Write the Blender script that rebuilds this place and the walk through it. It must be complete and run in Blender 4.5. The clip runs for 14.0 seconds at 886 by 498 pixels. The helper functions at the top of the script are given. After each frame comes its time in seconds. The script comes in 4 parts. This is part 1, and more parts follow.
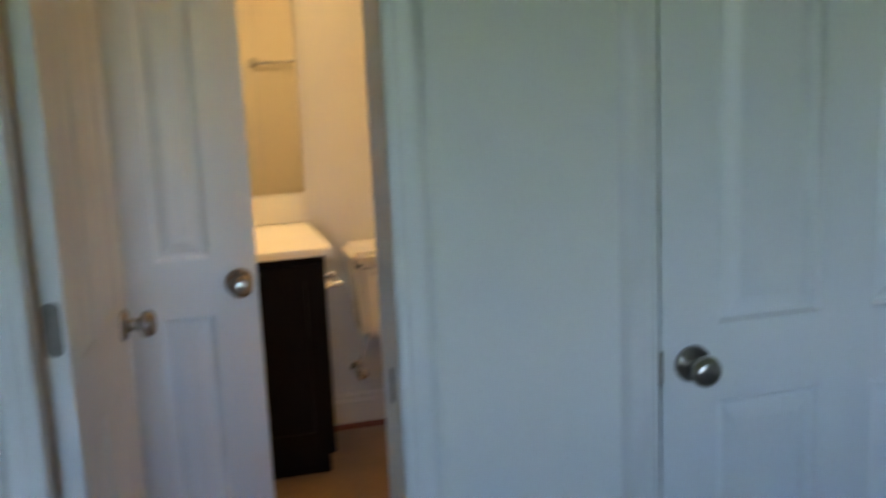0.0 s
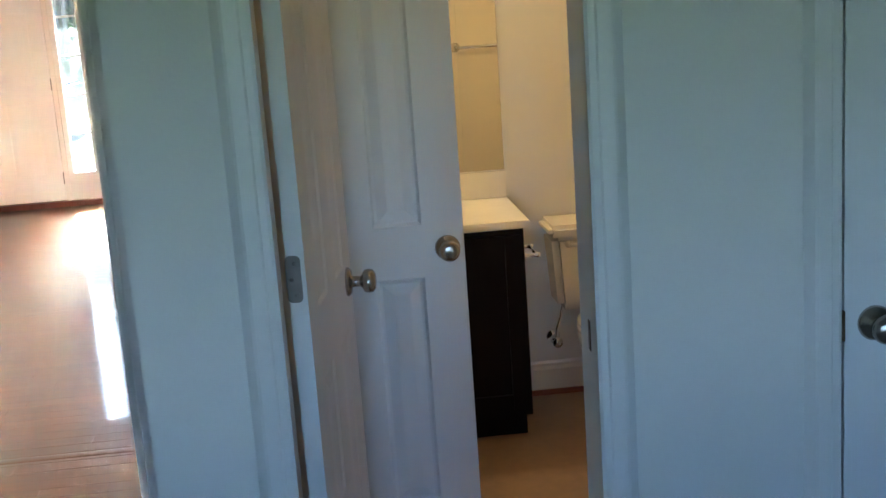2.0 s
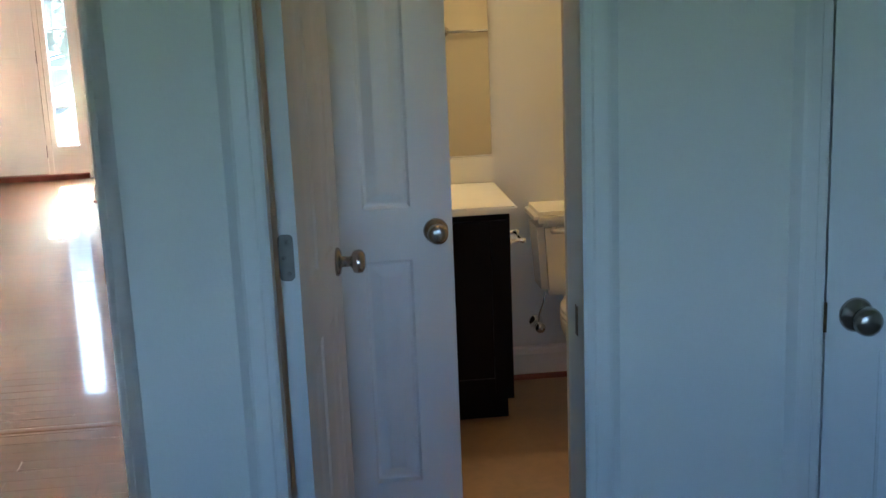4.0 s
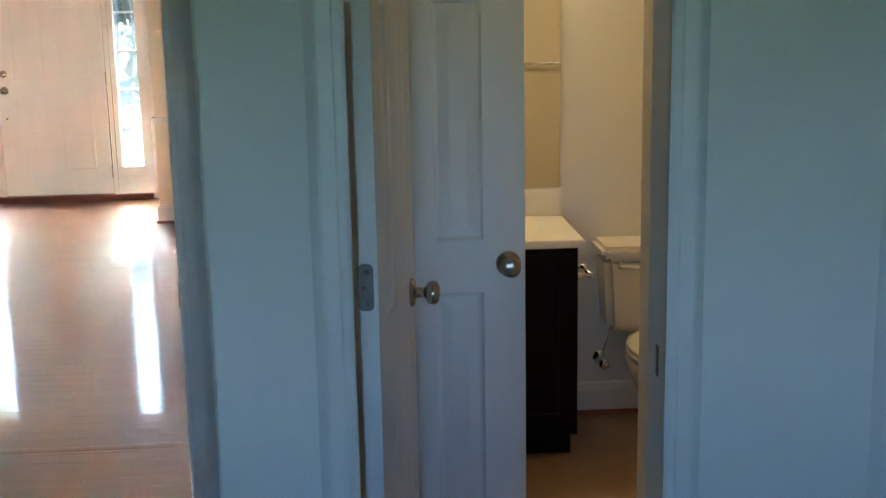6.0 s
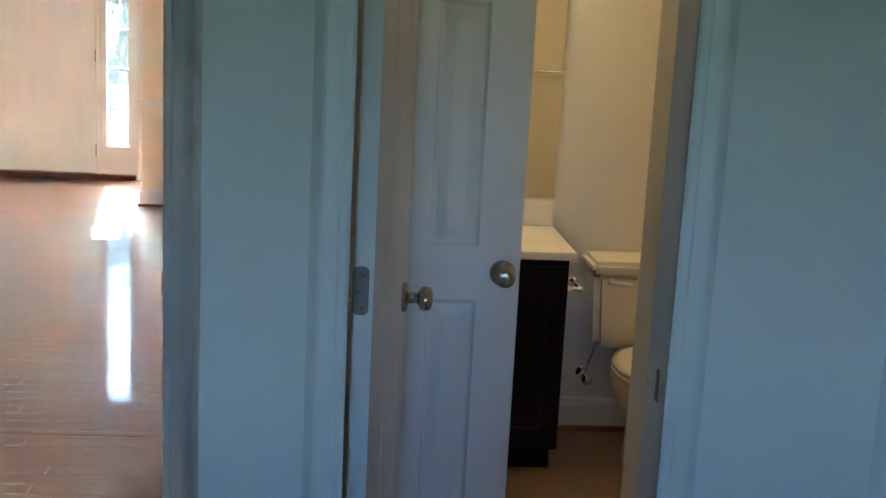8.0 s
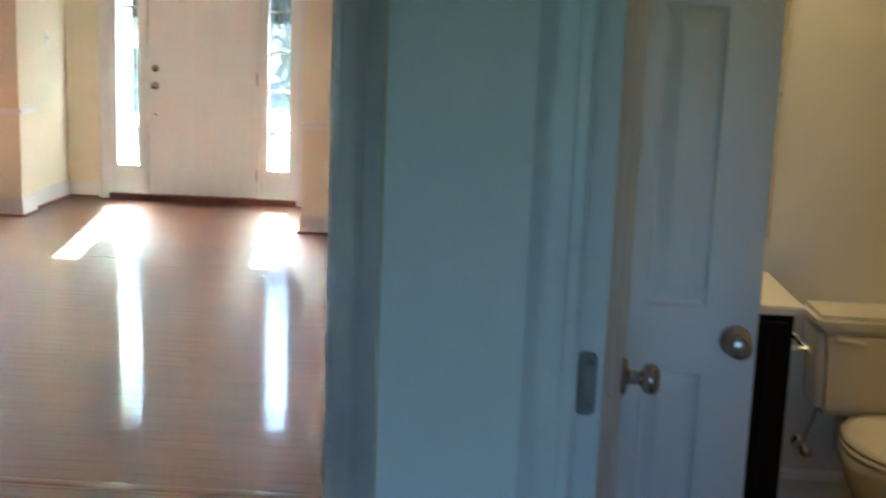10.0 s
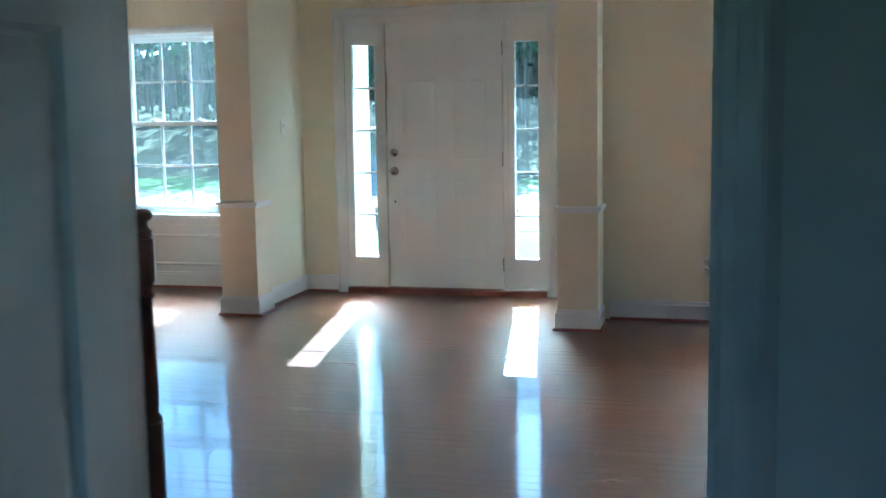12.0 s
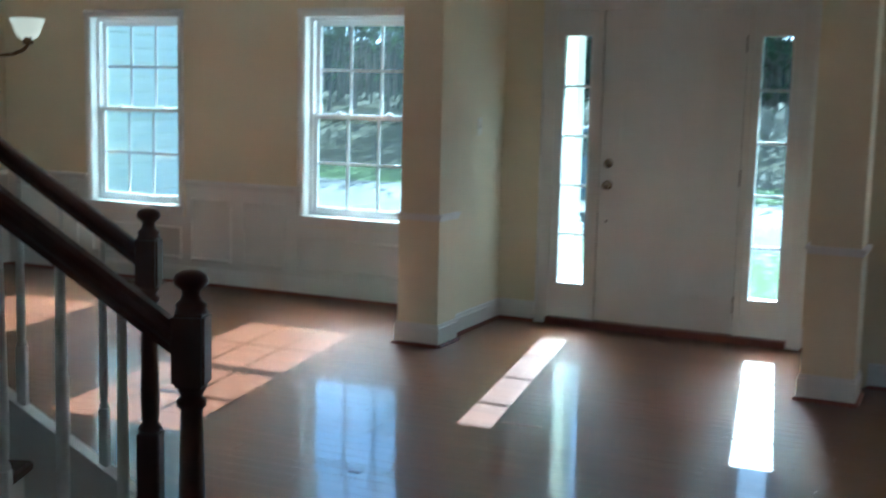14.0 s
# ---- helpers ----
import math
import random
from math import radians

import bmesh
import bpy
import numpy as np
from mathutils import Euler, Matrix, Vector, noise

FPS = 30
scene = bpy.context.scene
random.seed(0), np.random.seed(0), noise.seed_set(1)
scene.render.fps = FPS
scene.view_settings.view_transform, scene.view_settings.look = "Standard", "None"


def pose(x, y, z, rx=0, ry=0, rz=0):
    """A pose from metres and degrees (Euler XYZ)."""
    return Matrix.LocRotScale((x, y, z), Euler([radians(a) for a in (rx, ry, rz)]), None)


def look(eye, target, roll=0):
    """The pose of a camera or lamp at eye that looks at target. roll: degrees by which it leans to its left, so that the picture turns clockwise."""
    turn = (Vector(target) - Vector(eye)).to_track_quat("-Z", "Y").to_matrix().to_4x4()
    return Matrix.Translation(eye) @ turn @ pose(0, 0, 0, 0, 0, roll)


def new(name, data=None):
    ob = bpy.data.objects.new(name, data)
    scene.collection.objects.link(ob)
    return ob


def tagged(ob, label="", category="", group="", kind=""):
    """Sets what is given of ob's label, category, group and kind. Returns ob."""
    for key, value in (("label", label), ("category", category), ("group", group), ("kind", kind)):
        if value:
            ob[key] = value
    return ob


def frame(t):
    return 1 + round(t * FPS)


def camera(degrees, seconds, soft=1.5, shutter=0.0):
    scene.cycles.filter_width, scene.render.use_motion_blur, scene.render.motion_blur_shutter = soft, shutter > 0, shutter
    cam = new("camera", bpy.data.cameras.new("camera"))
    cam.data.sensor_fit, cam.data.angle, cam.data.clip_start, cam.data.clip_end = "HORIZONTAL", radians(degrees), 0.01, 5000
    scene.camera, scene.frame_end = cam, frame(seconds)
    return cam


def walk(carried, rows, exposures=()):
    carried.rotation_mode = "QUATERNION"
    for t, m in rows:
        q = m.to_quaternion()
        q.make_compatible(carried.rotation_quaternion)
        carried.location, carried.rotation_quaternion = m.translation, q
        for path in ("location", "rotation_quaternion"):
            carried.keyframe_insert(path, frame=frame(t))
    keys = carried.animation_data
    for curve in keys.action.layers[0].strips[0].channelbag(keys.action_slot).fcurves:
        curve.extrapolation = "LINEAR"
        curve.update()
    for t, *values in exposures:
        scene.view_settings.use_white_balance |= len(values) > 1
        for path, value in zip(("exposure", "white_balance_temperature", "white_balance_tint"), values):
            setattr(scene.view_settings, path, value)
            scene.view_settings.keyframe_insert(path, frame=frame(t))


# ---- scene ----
cam = camera(41.2, 14.0, shutter=0.5)
PATH = [
    (0, (0.345, -0.506, 1.561), (0.837, 1.387, 1.144), -2.6),
    (0.5, (0.357, -0.621, 1.535), (0.562, 1.308, 1.049), -3.7),
    (1, (0.36, -0.663, 1.556), (0.525, 1.279, 1.107), -4.1),
    (1.5, (0.316, -0.709, 1.561), (0.481, 1.232, 1.108), -4.0),
    (2, (0.286, -0.719, 1.565), (0.457, 1.228, 1.142), -4.0),
    (4.5, (0.248, -0.748, 1.57), (0.444, 1.19, 1.116), -1.9),
    (5, (0.227, -0.71, 1.571), (0.338, 1.237, 1.129), -1.2),
    (5.5, (0.219, -0.728, 1.576), (0.33, 1.223, 1.152), -0.6),
    (6, (0.21, -0.726, 1.577), (0.328, 1.23, 1.176), -1.1),
    (6.5, (0.211, -0.758, 1.581), (0.374, 1.195, 1.182), 0.1),
    (7, (0.195, -0.749, 1.582), (0.383, 1.201, 1.181), 2.3),
    (9.5, (0.118, -0.301, 1.541), (0.167, 1.659, 1.145), 1.4),
    (10, (0.075, -0.13, 1.538), (-0.028, 1.832, 1.165), 2.2),
    (10.5, (0.027, 0.092, 1.555), (-0.192, 2.061, 1.279), 4.2),
    (11, (-0.096, 0.258, 1.553), (-0.469, 2.198, 1.241), 3.9),
    (11.5, (-0.193, 0.607, 1.577), (-0.703, 2.531, 1.384), -1.3),
    (12, (-0.242, 0.834, 1.508), (-0.738, 2.755, 1.254), -0.9),
    (12.5, (-0.32, 1.215, 1.572), (-0.777, 3.148, 1.341), 2.3),
    (13, (-0.379, 1.481, 1.559), (-0.854, 3.401, 1.264), 0.3),
    (13.5, (-0.497, 1.854, 1.553), (-1.181, 3.725, 1.376), 1.2),
    (14, (-0.598, 2.11, 1.542), (-1.431, 3.909, 1.276), 1.4),
]
walk(cam, [(t, look(eye, target, roll)) for t, eye, target, roll in PATH],
     exposures=[(0, 5.75, 6200, 14), (0.6, 5.6, 5750, 10), (2, 5.5, 5450, 8), (4.5, 5.2, 5200, 6), (7, 5.12, 5200, 6), (9.5, 4.95, 5000, 3),
                (10.5, 4.68, 4850, 0), (11, 4.4, 4600, -3), (11.5, 4.1, 4300, -6), (12.5, 3.5, 4050, -8), (13, 3.28, 4250, -7), (13.5, 3.15, 4450, -6), (14, 2.95, 4300, -6)])
scene.render.film_transparent = False

# ---- world and light ----
world = bpy.data.worlds.new("world")
scene.world = world
world.use_nodes = True
wn, wl = world.node_tree.nodes, world.node_tree.links
sky = wn.new("ShaderNodeTexSky")
sky.sky_type = "NISHITA"
sky.sun_disc = False
sky.sun_elevation = radians(29.9)
sky.sun_rotation = radians(-9.3)
sky.air_density, sky.dust_density, sky.ozone_density = 0.5, 0.35, 0.4
wl.new(sky.outputs[0], wn["Background"].inputs[0])
wn["Background"].inputs[1].default_value = 0.05

sun = new("sun", bpy.data.lights.new("sun", "SUN"))
sun.data.energy, sun.data.angle, sun.data.color = 5.0, radians(0.35), (1.0, 0.93, 0.78)
sun.matrix_world = look((-2.8, 17.2, 10.0), (0.0, 0.0, 0.0))

# ---- materials ----


def material(name, colour, rough=0.5, metal=0.0, grain=0.0, grain_scale=40.0, wear=0.0, wear_scale=2.0, bump=0.0, bump_scale=120.0,
             stretch=(1, 1, 1), spec=0.5, island=0.0, coat=0.0, coat_rough=0.1, world=False, vary_gloss=True):
    """A principled surface: fine grain, broad wear and a relief, all at real size."""
    m = bpy.data.materials.new(name)
    m.use_nodes = True
    n, l = m.node_tree.nodes, m.node_tree.links
    p = n["Principled BSDF"]
    p.inputs["Roughness"].default_value, p.inputs["Metallic"].default_value = rough, metal
    p.inputs["Specular IOR Level"].default_value = spec
    p.inputs["Coat Weight"].default_value = coat
    p.inputs["Coat Roughness"].default_value = coat_rough
    co = n.new("ShaderNodeTexCoord")
    mp = n.new("ShaderNodeMapping")
    mp.inputs["Scale"].default_value = stretch
    l.new(n.new("ShaderNodeNewGeometry").outputs["Position"] if world else co.outputs["Object"], mp.inputs[0])

    def tex(scale, detail=4):
        t = n.new("ShaderNodeTexNoise")
        t.inputs["Scale"].default_value, t.inputs["Detail"].default_value = scale, detail
        l.new(mp.outputs[0], t.inputs["Vector"])
        return t

    value = None
    for amount, scale in ((grain, grain_scale), (wear, wear_scale)):
        if amount:
            r = n.new("ShaderNodeMapRange")
            r.inputs[1].default_value, r.inputs[2].default_value = 0.25, 0.75
            r.inputs[3].default_value, r.inputs[4].default_value = 1 - amount, 1 + amount
            l.new(tex(scale).outputs[0], r.inputs[0])
            if value is None:
                value = r.outputs[0]
            else:
                mul = n.new("ShaderNodeMath")
                mul.operation = "MULTIPLY"
                l.new(value, mul.inputs[0]), l.new(r.outputs[0], mul.inputs[1])
                value = mul.outputs[0]
    if island:
        info = n.new("ShaderNodeObjectInfo")
        geo = n.new("ShaderNodeNewGeometry")
        add = n.new("ShaderNodeMath")
        add.operation = "ADD"
        l.new(info.outputs["Random"], add.inputs[0]), l.new(geo.outputs["Random Per Island"], add.inputs[1])
        fr = n.new("ShaderNodeMath")
        fr.operation = "FRACT"
        l.new(add.outputs[0], fr.inputs[0])
        r = n.new("ShaderNodeMapRange")
        r.inputs[3].default_value, r.inputs[4].default_value = 1 - island, 1 + island
        l.new(fr.outputs[0], r.inputs[0])
        if value is None:
            value = r.outputs[0]
        else:
            mul = n.new("ShaderNodeMath")
            mul.operation = "MULTIPLY"
            l.new(value, mul.inputs[0]), l.new(r.outputs[0], mul.inputs[1])
            value = mul.outputs[0]
    if value is None:
        p.inputs["Base Color"].default_value = (*colour, 1)
    else:
        sc = n.new("ShaderNodeVectorMath")
        sc.operation = "SCALE"
        sc.inputs[0].default_value = colour
        l.new(value, sc.inputs["Scale"])
        l.new(sc.outputs[0], p.inputs["Base Color"])
        if vary_gloss:
            rr = n.new("ShaderNodeMath")
            rr.operation = "MULTIPLY"
            rr.inputs[1].default_value = rough
            l.new(value, rr.inputs[0])
            l.new(rr.outputs[0], p.inputs["Roughness"])
    if bump:
        b = n.new("ShaderNodeBump")
        b.inputs["Strength"].default_value, b.inputs["Distance"].default_value = bump, 0.004
        l.new(tex(bump_scale, 3).outputs[0], b.inputs["Height"])
        l.new(b.outputs[0], p.inputs["Normal"])
    return m


def glass_material(name, tint=(0.87, 0.97, 0.96)):
    m = bpy.data.materials.new(name)
    m.use_nodes = True
    p = m.node_tree.nodes["Principled BSDF"]
    p.inputs["Base Color"].default_value = (*tint, 1)
    p.inputs["Roughness"].default_value, p.inputs["Transmission Weight"].default_value = 0.0, 1.0
    p.inputs["IOR"].default_value = 1.45
    n, l = m.node_tree.nodes, m.node_tree.links
    dust, mix = n.new("ShaderNodeBsdfTranslucent"), n.new("ShaderNodeMixShader")
    dust.inputs["Color"].default_value = (0.75, 0.85, 0.85, 1)
    film = n.new("ShaderNodeTexNoise")
    film.inputs["Scale"].default_value = 5.0
    r = n.new("ShaderNodeMapRange")
    r.inputs[3].default_value, r.inputs[4].default_value = 0.003, 0.009
    l.new(film.outputs[0], r.inputs[0]), l.new(r.outputs[0], mix.inputs[0])
    l.new(p.outputs[0], mix.inputs[1]), l.new(dust.outputs[0], mix.inputs[2])
    l.new(mix.outputs[0], n["Material Output"].inputs[0])
    return m


def lamp_glass(name, colour, strength):
    m = bpy.data.materials.new(name)
    m.use_nodes = True
    p = m.node_tree.nodes["Principled BSDF"]
    p.inputs["Base Color"].default_value = (0.85, 0.8, 0.7, 1)
    p.inputs["Roughness"].default_value = 0.35
    p.inputs["Emission Color"].default_value = (*colour, 1)
    p.inputs["Emission Strength"].default_value = strength
    return m


CREAM = material("cream_wall_paint", (0.77, 0.695, 0.51), 0.75, wear=0.03, wear_scale=1.3, bump=0.12, bump_scale=160)
HALL = material("off_white_wall_paint", (0.78, 0.765, 0.71), 0.6, wear=0.03, wear_scale=1.5, bump=0.10, bump_scale=160)
WHITE = material("white_trim_paint", (0.76, 0.745, 0.71), 0.35, wear=0.025, wear_scale=4, bump=0.05, bump_scale=90)
DOORP = material("white_door_paint", (0.78, 0.78, 0.76), 0.38, wear=0.03, wear_scale=5, bump=0.10, bump_scale=200, stretch=(1, 1, 0.08))
CEIL = material("ceiling_paint", (0.80, 0.79, 0.76), 0.85, bump=0.2, bump_scale=200)
FLOOR = material("red_brown_hardwood", (0.122, 0.045, 0.022), 0.29, grain=0.12, grain_scale=24, wear=0.08, wear_scale=1.2, stretch=(0.10, 1, 1), island=0.07, spec=0.06, coat=0.8, coat_rough=0.078,
                 world=True, vary_gloss=False)
SHOE = material("dark_red_shoe_moulding", (0.17, 0.045, 0.027), 0.35, grain=0.15, grain_scale=30, stretch=(0.2, 0.2, 1))
STAIRWOOD = material("dark_cherry_stair_wood", (0.065, 0.016, 0.010), 0.36, grain=0.25, grain_scale=30, stretch=(1, 1, 0.15), wear=0.1)
NICKEL = material("satin_nickel", (0.40, 0.36, 0.32), 0.24, 1.0, wear=0.08, wear_scale=30)
HINGE = material("dull_nickel_hinge", (0.22, 0.21, 0.20), 0.42, 1.0, wear=0.12, wear_scale=40)
CHROME = material("chrome", (0.8, 0.8, 0.8), 0.08, 1.0)
BRONZE = material("dark_bronze", (0.12, 0.075, 0.04), 0.35, 0.9, wear=0.15, wear_scale=30)
VINYL = material("white_window_vinyl", (0.82, 0.83, 0.83), 0.3, wear=0.02, wear_scale=10)
GLASS = glass_material("window_glass")
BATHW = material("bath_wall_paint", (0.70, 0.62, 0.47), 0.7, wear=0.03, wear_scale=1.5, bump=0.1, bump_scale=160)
BATHF = material("beige_vinyl_floor", (0.28, 0.185, 0.12), 0.4, grain=0.12, grain_scale=30, wear=0.15, wear_scale=5)
ESPRESSO = material("espresso_cabinet", (0.006, 0.004, 0.004), 0.5, grain=0.3, grain_scale=40, stretch=(1, 1, 0.1), spec=0.1)
MARBLE = material("cultured_marble", (0.82, 0.79, 0.70), 0.18, wear=0.03, wear_scale=8)
CHINA = material("vitreous_china", (0.78, 0.73, 0.62), 0.2, wear=0.02, wear_scale=6)
MIRROR = material("mirror_silver", (0.9, 0.92, 0.9), 0.01, 1.0)
THRESH = material("dark_oak_threshold", (0.17, 0.05, 0.032), 0.35, grain=0.2, grain_scale=25, stretch=(0.2, 1, 1))
PLASTIC = material("ivory_switch_plastic", (0.78, 0.74, 0.64), 0.35)
CARPET = material("grey_blue_hall_floor", (0.42, 0.38, 0.32), 0.9, grain=0.2, grain_scale=120, bump=0.4, bump_scale=300)

# ---- building blocks ----


def box(bm, x0, x1, y0, y1, z0, z1, bevel=0.0):
    """A box added to bm, with its edges rounded by bevel metres."""
    part_bm = bmesh.new() if bevel else bm
    v = [part_bm.verts.new(c) for c in ((x0, y0, z0), (x1, y0, z0), (x1, y1, z0), (x0, y1, z0), (x0, y0, z1), (x1, y0, z1), (x1, y1, z1), (x0, y1, z1))]
    for f in ((3, 2, 1, 0), (4, 5, 6, 7), (0, 1, 5, 4), (1, 2, 6, 5), (2, 3, 7, 6), (3, 0, 4, 7)):
        part_bm.faces.new([v[i] for i in f])
    if bevel:
        bmesh.ops.bevel(part_bm, geom=part_bm.edges[:], offset=bevel, segments=2, affect="EDGES", clamp_overlap=True)
        merge(bm, part_bm)
    return bm


def merge(bm, other, m=None):
    """Adds other to bm, moved by m, and frees it."""
    if m is not None:
        other.transform(m)
    me = bpy.data.meshes.new("tmp")
    other.to_mesh(me)
    other.free()
    bm.from_mesh(me)
    bpy.data.meshes.remove(me)
    return bm


def lathe(bm, profile, segments=24, m=None, cap=True):
    """A turned body about z from (radius, height) pairs."""
    own = bmesh.new()
    rings = []
    for r, z in profile:
        rings.append([own.verts.new((r * math.cos(2 * math.pi * i / segments), r * math.sin(2 * math.pi * i / segments), z)) for i in range(segments)])
    for a, b in zip(rings, rings[1:]):
        for i in range(segments):
            j = (i + 1) % segments
            own.faces.new((a[i], a[j], b[j], b[i]))
    if cap:
        if profile[0][0] > 1e-4:
            own.faces.new(rings[0][::-1])
        if profile[-1][0] > 1e-4:
            own.faces.new(rings[-1])
    bmesh.ops.remove_doubles(own, verts=own.verts[:], dist=1e-5)
    for f in own.faces:
        f.smooth = True
    return merge(bm, own, m)


def tube(bm, points, radius, segments=10):
    """A round bar along the points."""
    own = bmesh.new()
    rings = []
    pts = [Vector(p) for p in points]
    for i, p in enumerate(pts):
        way = (pts[min(i + 1, len(pts) - 1)] - pts[max(i - 1, 0)]).normalized()
        q = way.to_track_quat("Z", "Y").to_matrix()
        rings.append([own.verts.new(p + q @ Vector((radius * math.cos(2 * math.pi * k / segments), radius * math.sin(2 * math.pi * k / segments), 0))) for k in range(segments)])
    for a, b in zip(rings, rings[1:]):
        for k in range(segments):
            j = (k + 1) % segments
            own.faces.new((a[k], a[j], b[j], b[k]))
    own.faces.new(rings[0][::-1]), own.faces.new(rings[-1])
    for f in own.faces:
        f.smooth = len(f.verts) == 4
    return merge(bm, own)


def sweep(bm, section, path):
    """A moulding: the (out, up) section carried along the path of (point, out direction) pairs, flat ends."""
    own = bmesh.new()
    rings = [[own.verts.new((p[0] + o[0] * a, p[1] + o[1] * a, p[2] + b)) for a, b in section] for p, o in path]
    k = len(section)
    for a, b in zip(rings, rings[1:]):
        for i in range(k):
            own.faces.new((a[i], a[(i + 1) % k], b[(i + 1) % k], b[i]))
    own.faces.new(rings[0][::-1]), own.faces.new(rings[-1])
    bmesh.ops.recalc_face_normals(own, faces=own.faces[:])
    return merge(bm, own)


def mesh_of(name, bm, mat):
    bmesh.ops.recalc_face_normals(bm, faces=bm.faces[:])
    me = bpy.data.meshes.new(name)
    bm.to_mesh(me)
    bm.free()
    me.materials.append(mat)
    return me


def part(name, bm, mat, parent=None, label=""):
    ob = new(name, mesh_of(name, bm, mat))
    if parent is not None:
        ob.parent = parent
    if label:
        ob["label"] = label
    return ob


def thing(name, m=None):
    ob = new(name)
    ob.empty_display_size = 0.1
    if m is not None:
        ob.matrix_basis = m
    return ob


def wall(name, axis, a0, a1, b0, b1, z0, z1, mat, label, holes=()):
    """A wall along x or y from a0 to a1, b0 to b1 thick, with holes (a0, a1, z0, z1) through it."""
    bm = bmesh.new()

    def put(p, q, r, s):
        if q - p > 1e-4 and s - r > 1e-4:
            box(bm, *((p, q, b0, b1) if axis == "x" else (b0, b1, p, q)), r, s)

    at = a0
    for h0, h1, g0, g1 in sorted(holes):
        put(at, h0, z0, z1)
        put(h0, h1, z0, g0)
        put(h0, h1, g1, z1)
        at = h1
    put(at, a1, z0, z1)
    return tagged(part(name, bm, mat), label, "wall", kind="structure")


CH = 2.74
FY = 9.56      # inner face of the front wall
RY = 8.76      # inner face of the front wall of the room beside the foyer
HY = 1.27      # hall side of the powder room's front wall
DY = 2.15      # hall side of the wall with the foyer doorway

# ---- setting ----
bm = bmesh.new()
box(bm, -8.3, 6.6, 2.27, 9.9, -0.2, -0.012)
tagged(part("floor", bm, FLOOR), "glossy red-brown hardwood strip floor of foyer and dining room", "floor", kind="structure")
bm = bmesh.new()
box(bm, -1.6, 3.4, -3.6, 2.27, -0.2, 0.0)
tagged(part("floor_hall", bm, CARPET), "dim plain floor of the back hall", "floor", kind="structure")
bm = bmesh.new()
box(bm, 0.05, 1.95, 1.40, 3.62, 0.0, 0.006)
tagged(part("floor_bath", bm, BATHF), "brown sheet vinyl floor of the powder room", "floor", kind="structure")
bm = bmesh.new()
box(bm, -8.3, 6.6, -3.8, 9.9, CH, CH + 0.2)
tagged(part("ceiling", bm, CEIL), "flat white painted ceiling", "ceiling", kind="structure")

W1 = (-7.20, -6.33, 0.60, 2.06)
W2 = (-5.20, -4.30, 0.60, 2.06)
W3 = (-0.33, 0.62, 0.58, 2.10)
DOOR = (-3.28, -1.66, 0.0, 2.13)
wall("wall_front_dining", "x", -8.3, -3.74, FY, FY + 0.16, 0, CH, CREAM, "cream painted dining room wall with white wainscot", (W1, W2))
wall("wall_front_foyer", "x", -3.74, -1.36, FY, FY + 0.16, 0, CH, CREAM, "cream painted wall round the front door", (DOOR,))
wall("wall_front_room", "x", -1.22, 6.6, RY, RY + 0.16, 0, CH, CREAM, "cream painted wall with a double-hung window", (W3,))
wall("wall_wing_dining", "y", 8.70, FY, -3.76, -3.62, 0, CH, CREAM, "cream painted wing wall beside the front door")
wall("wall_wing_room", "y", 8.58, FY + 0.16, -1.36, -1.22, 0, CH, CREAM, "cream painted wing wall beside the front door")
wall("wall_west", "y", 1.0, 9.9, -8.3, -8.1, 0, CH, CREAM, "cream painted dining room side wall")
wall("wall_east", "y", 3.64, 9.0, 6.6, 6.8, 0, CH, CREAM, "plain cream painted side wall")
wall("wall_hall_east", "y", -3.8, 3.64, 3.4, 3.6, 0, CH, HALL, "plain off-white hall side wall")
wall("wall_south_dining", "x", -8.3, -1.10, 1.0, 1.16, 0, CH, CREAM, "plain cream painted wall behind the stairs")
wall("wall_foyer_doorway", "x", -8.1, 0.03, DY, DY + 0.12, 0, CH, HALL, "off-white wall with the doorway to the foyer", ((-1.065, -0.244, 0.0, 2.06),))
wall("wall_foyer_back", "x", 0.03, 6.6, 3.64, 3.76, 0, CH, HALL, "plain off-white wall behind the powder room")
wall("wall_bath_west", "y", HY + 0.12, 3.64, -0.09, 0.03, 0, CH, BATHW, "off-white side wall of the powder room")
wall("wall_bath_front", "x", -0.072, 3.4, HY, HY + 0.12, 0, CH, HALL, "off-white hall wall with the powder room doorway",
     ((0.152, 0.743, 0.0, 2.06), (1.155, 1.93, 0.0, 2.06)))
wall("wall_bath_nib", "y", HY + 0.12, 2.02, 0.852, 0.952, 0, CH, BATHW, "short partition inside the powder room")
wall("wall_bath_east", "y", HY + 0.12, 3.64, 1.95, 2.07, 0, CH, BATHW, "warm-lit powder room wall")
wall("wall_hall_west", "y", -3.8, DY, -1.72, -1.6, 0, CH, HALL, "plain off-white hall wall")
wall("wall_hall_south", "x", -1.72, 3.4, -3.8, -3.64, 0, CH, HALL, "off-white hall wall with two windows", ((-0.75, 0.15, 0.9, 1.80), (0.95, 1.85, 0.9, 1.80)))

